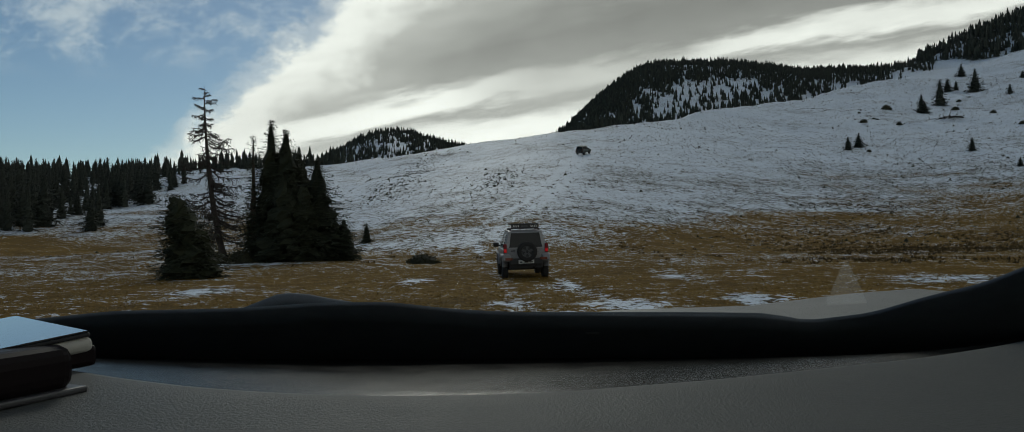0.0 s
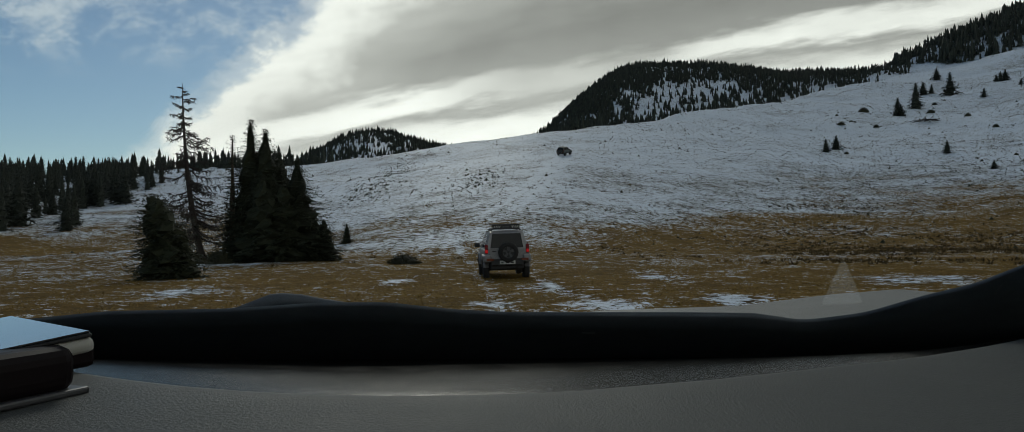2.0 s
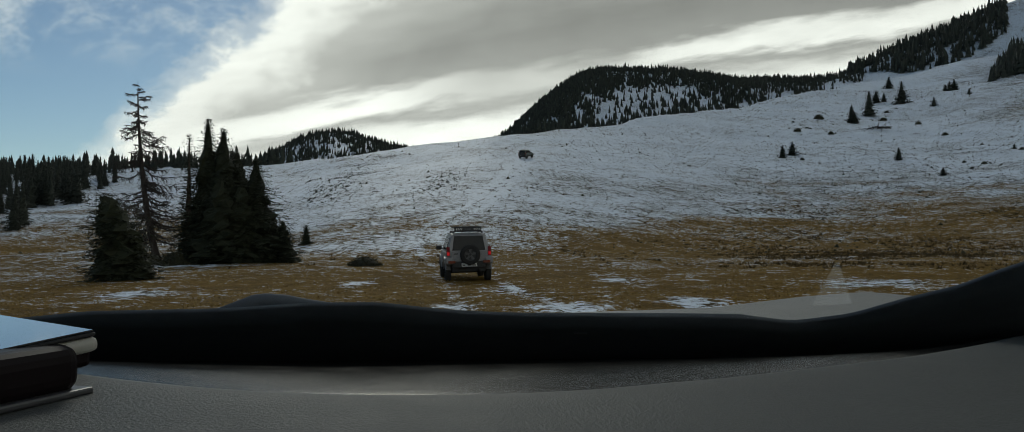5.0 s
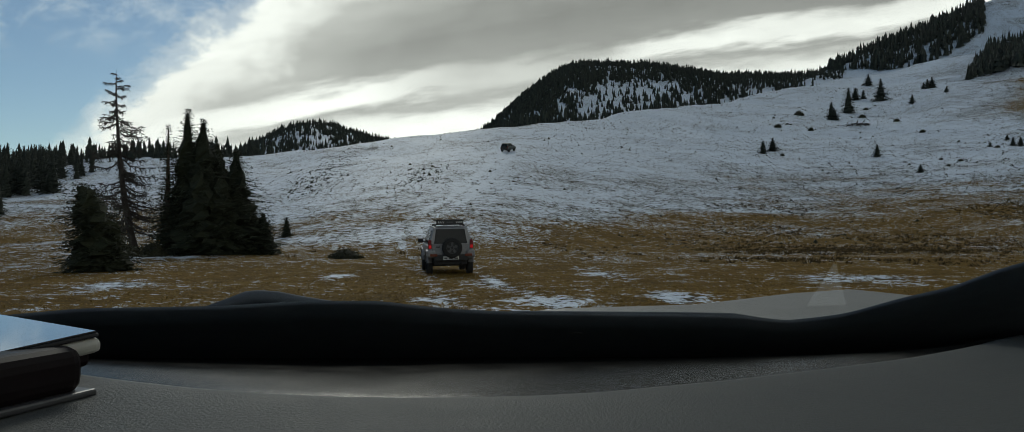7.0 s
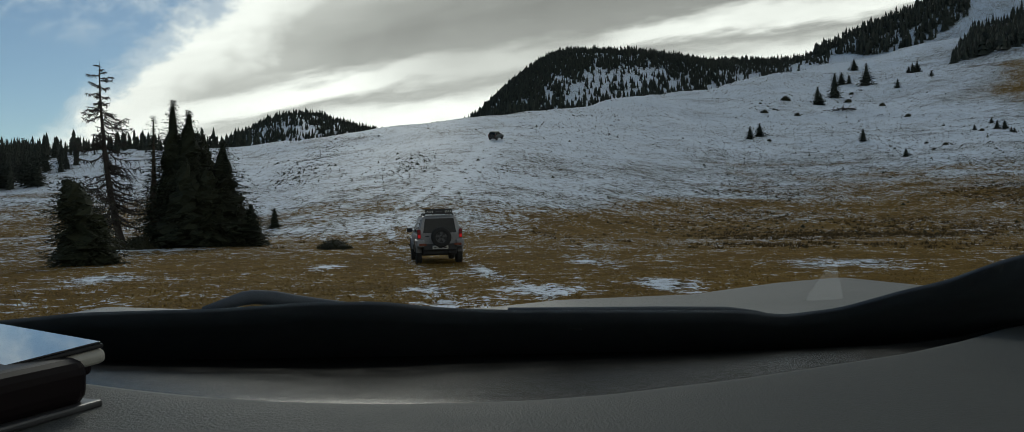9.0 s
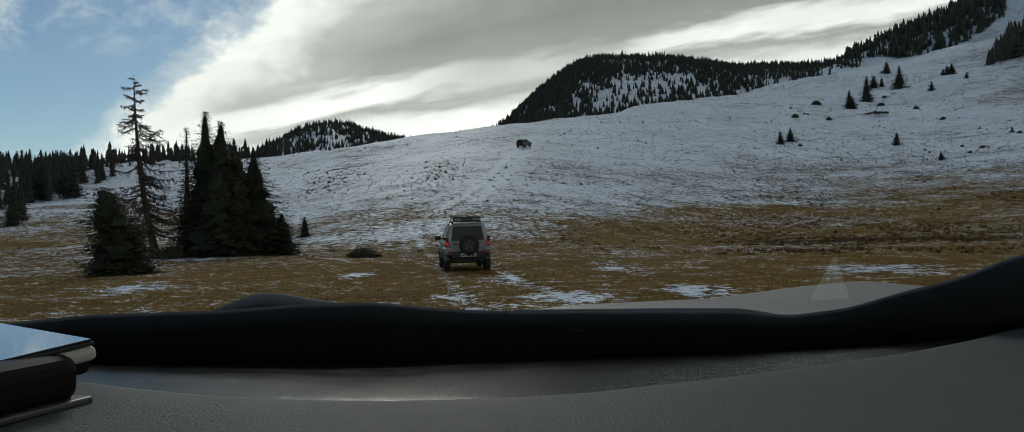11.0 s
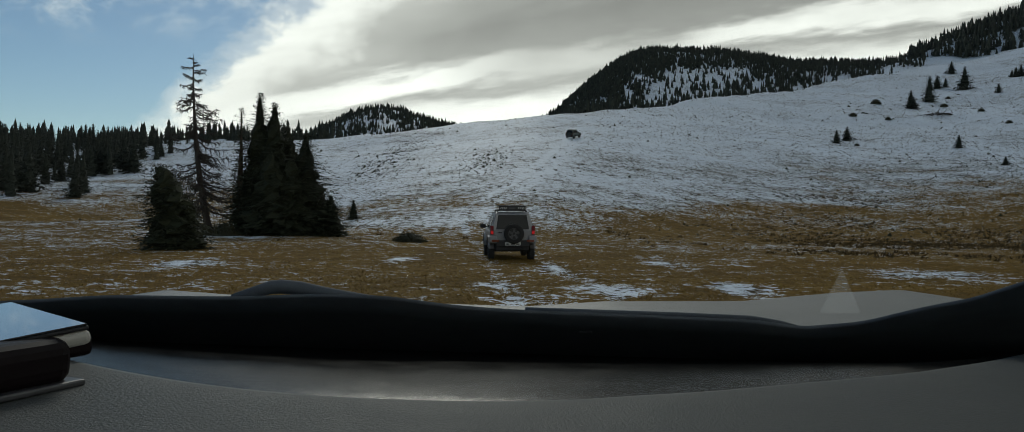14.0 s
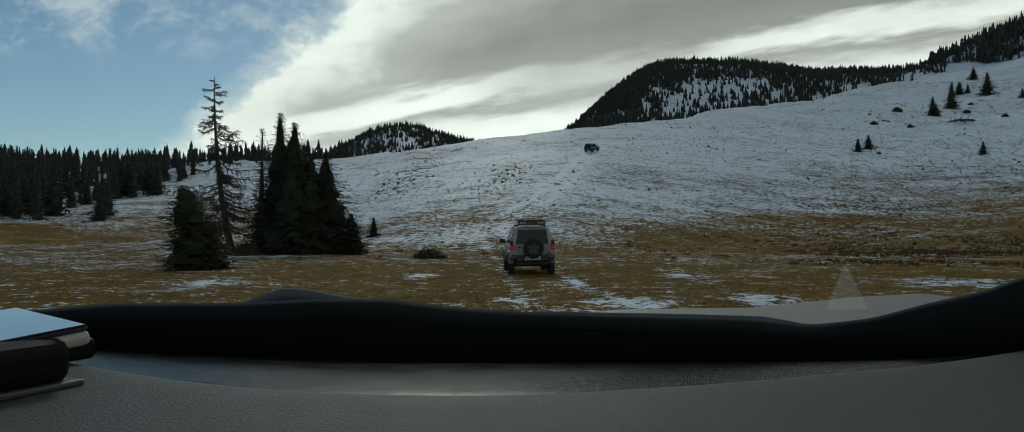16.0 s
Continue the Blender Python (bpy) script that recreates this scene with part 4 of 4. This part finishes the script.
    if rack:
        basket = part("roof_rack", block(-0.45, 0.45, -1.46, -0.25, 1.705, 1.72), PLASTIC, car, "black steel roof basket")
        for x0, x1, y0, y1 in ((-0.47, 0.47, -1.48, -1.45), (-0.47, 0.47, -0.26, -0.23), (-0.47, -0.44, -1.48, -0.23), (0.44, 0.47, -1.48, -0.23)):
            part("rail", block(x0, x1, y0, y1, 1.69, 1.725, 0.008), PLASTIC, basket)
            part("rail", block(x0, x1, y0, y1, 1.83, 1.865, 0.008), PLASTIC, basket)
        part("sign_panel", block(-0.45, 0.45, -1.475, -1.455, 1.72, 1.835), PLASTIC, basket, "black panel with pale slots and unreadable lettering")
        for s in (-1, 1):
            for k in range(4):
                x = s * (0.22 + 0.06 * k)
                part("slot", panel([(x, -1.480, 1.745), (x + 0.022, -1.480, 1.745), (x + 0.022 - s * 0.02, -1.480, 1.815), (x - s * 0.02, -1.480, 1.815)], 0.004, (0, 1, 0)), PLATE, basket)
            for y in (-1.35, -0.35):
                part("foot", block(s * 0.48 - 0.03, s * 0.48 + 0.03, y - 0.04, y + 0.04, 1.62, 1.71, 0.006), PLASTIC, basket)
        for x, w in ((-0.075, 0.06), (0.0, 0.06), (0.075, 0.06)):
            part("bar", block(x - w / 2, x + w / 2, -1.480, -1.474, 1.755, 1.805), ALLOY, basket)
    return car


def on_ground(x, y, turn):
    """A pose on the ground, tilted with it."""
    def level(u, v):
        return LAND_SCALE * float(height(u / LAND_SCALE, v / LAND_SCALE))
    a = radians(turn)
    f, r = Vector((-math.sin(a), math.cos(a), 0)), Vector((math.cos(a), math.sin(a), 0))
    h = [level(x + f.x * k + r.x * q, y + f.y * k + r.y * q) for k, q in ((1.1, 0), (-1.1, 0), (0, 0.7), (0, -0.7))]
    f.z, r.z = (h[0] - h[1]) / 2.2, (h[2] - h[3]) / 1.4
    f.normalize()
    up = r.cross(f).normalized()
    r = f.cross(up)
    m = Matrix((r, f, up)).transposed().to_4x4()
    m.translation = (x, y, (h[0] + h[1]) / 2 - 0.03)
    return m


off_roader(on_ground(0.03, 38.9, 8.0), "silver small off-road car with a spare wheel and black roof basket", SILVER, True, True, "cars on the meadow")
off_roader(on_ground(5.8, 161.9, -28), "dark off-road car climbing the snowy slope", DARK_PAINT, False, False, "cars on the meadow")

# ---- the car that carries the camera ----
def clear_glass(name, film):
    """Thin clear glass with a faint gloss; film is how much of a pale coat, for a painted reflection, lies on it."""
    m, t, p = material(name)
    clear, gloss, coat = (t.nodes.new("ShaderNodeBsdf" + k) for k in ("Transparent", "Glossy", "Translucent"))
    gloss.inputs["Roughness"].default_value = 0.02
    a, b = t.nodes.new("ShaderNodeMixShader"), t.nodes.new("ShaderNodeMixShader")
    a.inputs[0].default_value = 0.015
    t.links.new(clear.outputs[0], a.inputs[1])
    t.links.new(gloss.outputs[0], a.inputs[2])
    b.inputs[0].default_value = film
    coat.inputs[0].default_value = (0.8, 0.8, 0.77, 1)
    t.links.new(a.outputs[0], b.inputs[1])
    t.links.new(coat.outputs[0], b.inputs[2])
    t.links.new(b.outputs[0], t.nodes["Material Output"].inputs[0])
    return m


# rear panel nearly black: the shade below the windscreen is in its colour
DASH_SHADED = surface("grained dashboard plastic darkened for shade", (0.004, 0.0041, 0.0042), 0.19, vary=0.15, scale=4, bump=0.10, bump_scale=620, spec=0.06)
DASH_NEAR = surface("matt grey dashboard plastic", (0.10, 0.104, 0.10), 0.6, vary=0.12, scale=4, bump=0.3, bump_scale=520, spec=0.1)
# black lifted to blue-grey: the veil of the glass is in this colour
FRIT = surface("black window surround greyed for glass veil", (0.12, 0.13, 0.142), 0.75, vary=0.2, spec=0.03)
WINDSCREEN = clear_glass("clear windscreen glass", 0.0)
TINT = clear_glass("side window glass", 0.0)
REFLECTION_FILM = clear_glass("pale reflection painted on glass", 0.06)
BONNET_PAINT = surface("dusty pale car paint", (0.165, 0.165, 0.157), 0.55, vary=0.12, scale=3, spec=0.3)
HOLDER = surface("black holder plastic", (0.012, 0.008, 0.009), 0.5, vary=0.2, spec=0.12)
SCREEN = surface("phone glass", (0.02, 0.022, 0.026), 0.06, vary=0.1, coat=1.0)
CASE = surface("pale phone case", (0.55, 0.53, 0.48), 0.45, vary=0.1)
CLOTH = surface("dark roof lining", (0.06, 0.06, 0.058), 0.9, vary=0.2)


def sheet(rows, thick=0.006):
    """A skin through rows of points, given thickness downwards."""
    bm = bmesh.new()
    n, m = len(rows), len(rows[0])
    top = [[bm.verts.new(p) for p in r] for r in rows]
    low = [[bm.verts.new((p[0], p[1], p[2] - thick)) for p in r] for r in rows]
    for i in range(n - 1):
        for j in range(m - 1):
            bm.faces.new((top[i][j], top[i][j + 1], top[i + 1][j + 1], top[i + 1][j]))
            bm.faces.new((low[i][j], low[i + 1][j], low[i + 1][j + 1], low[i][j + 1]))
    for i in range(n - 1):
        for j in (0, m - 1):
            bm.faces.new((top[i][j], top[i + 1][j], low[i + 1][j], low[i][j]))
    for j in range(m - 1):
        for i in (0, n - 1):
            bm.faces.new((top[i][j], top[i][j + 1], low[i][j + 1], low[i][j]))
    bmesh.ops.recalc_face_normals(bm, faces=bm.faces[:])
    return bm


def tube(points, radius, sides=8):
    bm = bmesh.new()
    rings = []
    for k, p in enumerate(points):
        p = Vector(p)
        d = (Vector(points[min(k + 1, len(points) - 1)]) - Vector(points[max(k - 1, 0)])).normalized()
        u = d.cross(Vector((0, 0.3, 1))).normalized()
        w = d.cross(u)
        r = radius[k] if isinstance(radius, (list, tuple)) else radius
        rings.append([bm.verts.new(p + r * (u * math.cos(6.2832 * s / sides) + w * math.sin(6.2832 * s / sides))) for s in range(sides)])
    for a, b in zip(rings, rings[1:]):
        for s in range(sides):
            q = (s + 1) % sides
            bm.faces.new((a[s], a[q], b[q], b[s]))
    bm.faces.new(rings[0][::-1])
    bm.faces.new(rings[-1])
    bmesh.ops.recalc_face_normals(bm, faces=bm.faces[:])
    return bm


def own_car():
    """The car round the camera: dashboard, windscreen, bonnet and a plain shell."""
    high = REST.z - LAND_SCALE * float(height(REST.x / LAND_SCALE, REST.y / LAND_SCALE))
    base = pose(REST.x, REST.y, REST.z - high, 0, 0, -HEADING)
    car = thing("passenger_car", base, "pale silver car standing on the meadow, grey dashboard behind its bonnet", "car", "cars on the meadow")
    fan = np.linspace(-0.86, 0.86, 121)

    def soft_line(u, places, values):
        return sum(np.interp(u + k * 0.008, places, values) for k in (-2, -1, 0, 1, 2)) / 5

    # the lower edge of the clear glass and the crease of the dashboard: drop below the eye over distance, by side over distance
    def rim(u):
        return soft_line(u, [-0.86, -0.62, -0.515, -0.353, -0.247, -0.158, -0.117, -0.068, 0.005, 0.176, 0.29, 0.325, 0.35, 0.427, 0.50, 0.566, 0.606, 0.637, 0.75, 0.86],
                         [0.125, 0.111, 0.1015, 0.099, 0.0925, 0.0925, 0.0975, 0.1025, 0.1057, 0.108, 0.1098, 0.113, 0.1175, 0.1088, 0.0886, 0.074, 0.0585, 0.048, 0.02, 0.0])

    def crease(u):
        return soft_line(u, [-0.86, -0.637, -0.53, -0.475, -0.393, -0.312, -0.231, -0.15, -0.068, 0.013, 0.094, 0.176, 0.257, 0.338, 0.42, 0.50, 0.582, 0.637, 0.86],
                         [0.125, 0.164, 0.1795, 0.1877, 0.1975, 0.204, 0.208, 0.2097, 0.2097, 0.208, 0.204, 0.1967, 0.190, 0.181, 0.1715, 0.162, 0.148, 0.135, 0.105])

    def at(u, y, z):
        return (u * y, y, high + z)

    board_z, foot_y, foot_z, slope = -0.102, 0.95, -0.156, 0.5
    edge = [-board_z / crease(u) for u in fan]
    rows = [[(u * e, -0.25, high - 0.30) for u, e in zip(fan, edge)]]
    for g, dz in ((0.0, -0.05), (0.08, -0.024), (0.35, -0.012), (0.65, -0.004), (0.93, -0.001), (0.985, -0.0005), (0.997, -0.002), (1.0, -0.006)):
        rows.append([(u * e, -0.22 + (e + 0.22) * g, high + board_z + dz) for u, e in zip(fan, edge)])
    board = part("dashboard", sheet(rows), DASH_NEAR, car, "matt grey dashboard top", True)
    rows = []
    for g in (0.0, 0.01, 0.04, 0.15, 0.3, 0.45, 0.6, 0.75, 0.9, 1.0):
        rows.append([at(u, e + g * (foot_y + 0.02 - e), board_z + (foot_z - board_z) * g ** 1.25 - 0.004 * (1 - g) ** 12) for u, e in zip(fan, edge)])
    part("rear_panel", sheet(rows), DASH_SHADED, board, "grained panel below the windscreen, its shade put into the colour", True)

    # the windscreen leans back over the dashboard; its foot is blacked out
    def glass_y(v):
        return (foot_z + slope * foot_y) / (slope - v)

    rows = []
    for g in (-0.25, 0.0, 0.25, 0.5, 0.75, 1.0):
        row = []
        for u in fan:
            y = foot_y + g * (glass_y(rim(u)) - foot_y)
            row.append(at(u, y, foot_z + slope * (foot_y - y)))
        rows.append(row)
    part("windscreen_surround", sheet(rows, 0.004), FRIT, car, "black lower windscreen surround", True)
    rows = []
    for g in np.linspace(0, 1, 12):
        row = []
        for u in fan:
            y0 = glass_y(rim(u)) - 0.002
            y = y0 + g * (0.02 - y0)
            row.append((u * (0.80 + 0.16 * y), y, high + foot_z + slope * (foot_y - y)))
        rows.append(row)
    screen = part("windscreen", sheet(rows, 0.004), WINDSCREEN, car, "clear windscreen", True)
    screen.visible_shadow = False

    def on_glass(u, v):
        y = glass_y(v)
        return Vector(at(u, y, foot_z + slope * (foot_y - y) - 0.012))

    # a windscreen reflection, painted as a pale wedge just under the glass
    tip, left_foot, right_foot = on_glass(0.408, 0.024), on_glass(0.377, 0.083), on_glass(0.428, 0.081)
    rows = [[tip.lerp(left_foot, g), tip.lerp(right_foot, g)] for g in (0.08, 0.4, 0.7, 1.0)]
    film = part("reflection_wedge", sheet(rows, 0.0006), REFLECTION_FILM, screen, "pale wedge in place of a reflection in the glass")
    film.visible_shadow = False

    # bonnet: nearly flat, with a raised flank
    xs, ys = np.linspace(-0.86, 0.86, 87), np.linspace(1.02, 2.0, 22)

    def bonnet(x, y):
        g = (y - 1.02) / 0.98
        crown = np.interp(x, [-0.86, -0.66, -0.4, -0.1, 0.0, 0.18, 0.50, 0.60, 0.72, 0.86], [-0.190, -0.199, -0.202, -0.205, -0.205, -0.188, -0.179, -0.167, -0.153, -0.143])
        return high + crown + 0.025 * (1 - g) - 0.05 * max(0, g - 0.9) / 0.1
    part("bonnet", sheet([[(x, y, bonnet(x, y)) for x in xs] for y in ys], 0.012), BONNET_PAINT, car, "dusty pale silver bonnet", True)
    part("cowl", block(-0.84, 0.84, 0.97, 1.04, high - 0.20, high - 0.155, 0.008), PLASTIC, car, "black plastic cowl")

    # wipers: one hump of an arm over the edge of the glass, one blade along it
    def wiper_point(u, v, y=1.0):
        return at(u, y, -v * y)
    part("wiper", tube([wiper_point(u, v) for u, v in ((-0.36, 0.102), (-0.335, 0.0955), (-0.312, 0.0885), (-0.298, 0.0870), (-0.275, 0.0885), (-0.245, 0.0935), (-0.21, 0.098), (-0.16, 0.103))],
                       [0.004, 0.007, 0.009, 0.009, 0.009, 0.008, 0.007, 0.005]), FRIT, car, "black wiper arm", True)
    part("wiper", tube([wiper_point(u, v, 0.96) for u, v in ((0.01, 0.1070), (0.10, 0.1078), (0.20, 0.1084), (0.29, 0.1098), (0.325, 0.1145), (0.345, 0.119))],
                       [0.003, 0.0032, 0.0032, 0.003, 0.0025, 0.002]), FRIT, car, "black wiper blade", True)
    part("sticker", shift(block(-0.007, 0.007, -0.002, 0.002, -0.002, 0.002, 0.0012), 0.088 * 0.86, 0.855, high - 0.130 * 0.86), ALLOY, car, "small grey sticker")

    # shell of the body round and below
    def z(v):
        return high + v
    part("roof", sheet([[(x, y, z(0.33) - 0.03 * (x / 0.75) ** 4) for x in np.linspace(-0.82, 0.82, 15)] for y in np.linspace(-2.3, 0.06, 9)], 0.03), CLOTH, car, "", True)
    for s in (-1, 1):
        part("pillar", tube([(s * 0.90, 1.0, z(-0.13)), (s * 0.87, 0.5, z(0.09)), (s * 0.82, 0.02, z(0.30))], 0.03), FRIT, car)
        part("rear_pillar", tube([(s * 0.86, -2.36, z(-0.15)), (s * 0.84, -2.32, z(0.1)), (s * 0.80, -2.26, z(0.31))], 0.06), BONNET_PAINT, car)
        part("side_panel", block(s * 0.885 - 0.03, s * 0.885 + 0.03, -2.42, 1.02, 0.42, z(-0.16), 0.02), BONNET_PAINT, car)
        part("wing", block(s * 0.86 - 0.05, s * 0.86 + 0.05, 1.03, 1.96, 0.72, z(-0.24), 0.03), BONNET_PAINT, car)
        pane = panel([(s * 0.885, -2.30, z(-0.16)), (s * 0.885, 0.70, z(-0.16)), (s * 0.82, 0.02, z(0.29)), (s * 0.80, -2.22, z(0.29))], 0.006, (-s, 0, 0))
        part("side_window", pane, TINT, car, "clear side window").visible_shadow = False
        for y in (-1.60, 1.40):
            wheel(car, s * 0.82, y, 0.36, 0.38, 0.22, face=s)
    part("tailgate", block(-0.86, 0.86, -2.48, -2.40, 0.45, z(-0.16), 0.03), BONNET_PAINT, car)
    part("rear_window", panel([(-0.80, -2.42, z(-0.16)), (0.80, -2.42, z(-0.16)), (0.76, -2.30, z(0.30)), (-0.76, -2.30, z(0.30))], 0.006, (0, 1, 0)), TINT, car, "clear rear window").visible_shadow = False
    part("cabin_floor", block(-0.85, 0.85, -2.40, 1.0, 0.40, 0.46), CLOTH, car)
    part("bulkhead", block(-0.84, 0.84, 0.90, 0.95, 0.46, z(-0.19)), PLASTIC, car)
    part("nose", block(-0.88, 0.88, 1.96, 2.06, 0.50, z(-0.24), 0.04), BONNET_PAINT, car)
    part("underbody", block(-0.58, 0.58, 0.95, 1.96, 0.40, 0.80, 0.03), PLASTIC, car)

    # what lies on the dashboard
    along, across = Vector((-0.76, 0.65, 0.0)).normalized(), Vector((-0.65, -0.76, -0.13)).normalized()
    m = Matrix((along, across, along.cross(across))).transposed().to_4x4()
    m.translation = Vector((-0.258, 0.50, high - 0.066))
    phone = thing("mobile_phone", base @ m, "mobile phone in a pale case resting on a black holder", "phone")
    part("case", block(0.0, 0.155, 0.0, 0.078, -0.013, -0.0035, 0.004, 3), CASE, phone, "pale phone case")
    part("frame_band", block(0.001, 0.154, 0.001, 0.077, -0.0035, -0.001, 0.001), PLASTIC, phone, "dark phone edge")
    part("screen", block(0.002, 0.153, 0.002, 0.076, -0.001, 0.0005, 0.0004), SCREEN, phone, "dark glossy screen")
    holder = thing("phone_holder", base @ pose(-0.256, 0.492, high - 0.1035, 0, 0, -20), "black plastic phone holder with a pale trim on the dashboard", "phone holder")
    part("body", block(-0.17, -0.003, -0.127, -0.004, 0.002, 0.031, 0.010, 4), HOLDER, holder)
    part("cradle", block(-0.15, -0.075, -0.02, 0.07, 0.002, 0.018, 0.004), HOLDER, holder)
    part("trim", block(-0.178, 0.0, -0.132, 0.0, 0.0, 0.0045, 0.0015), ALLOY, holder, "pale metal trim")


own_car()
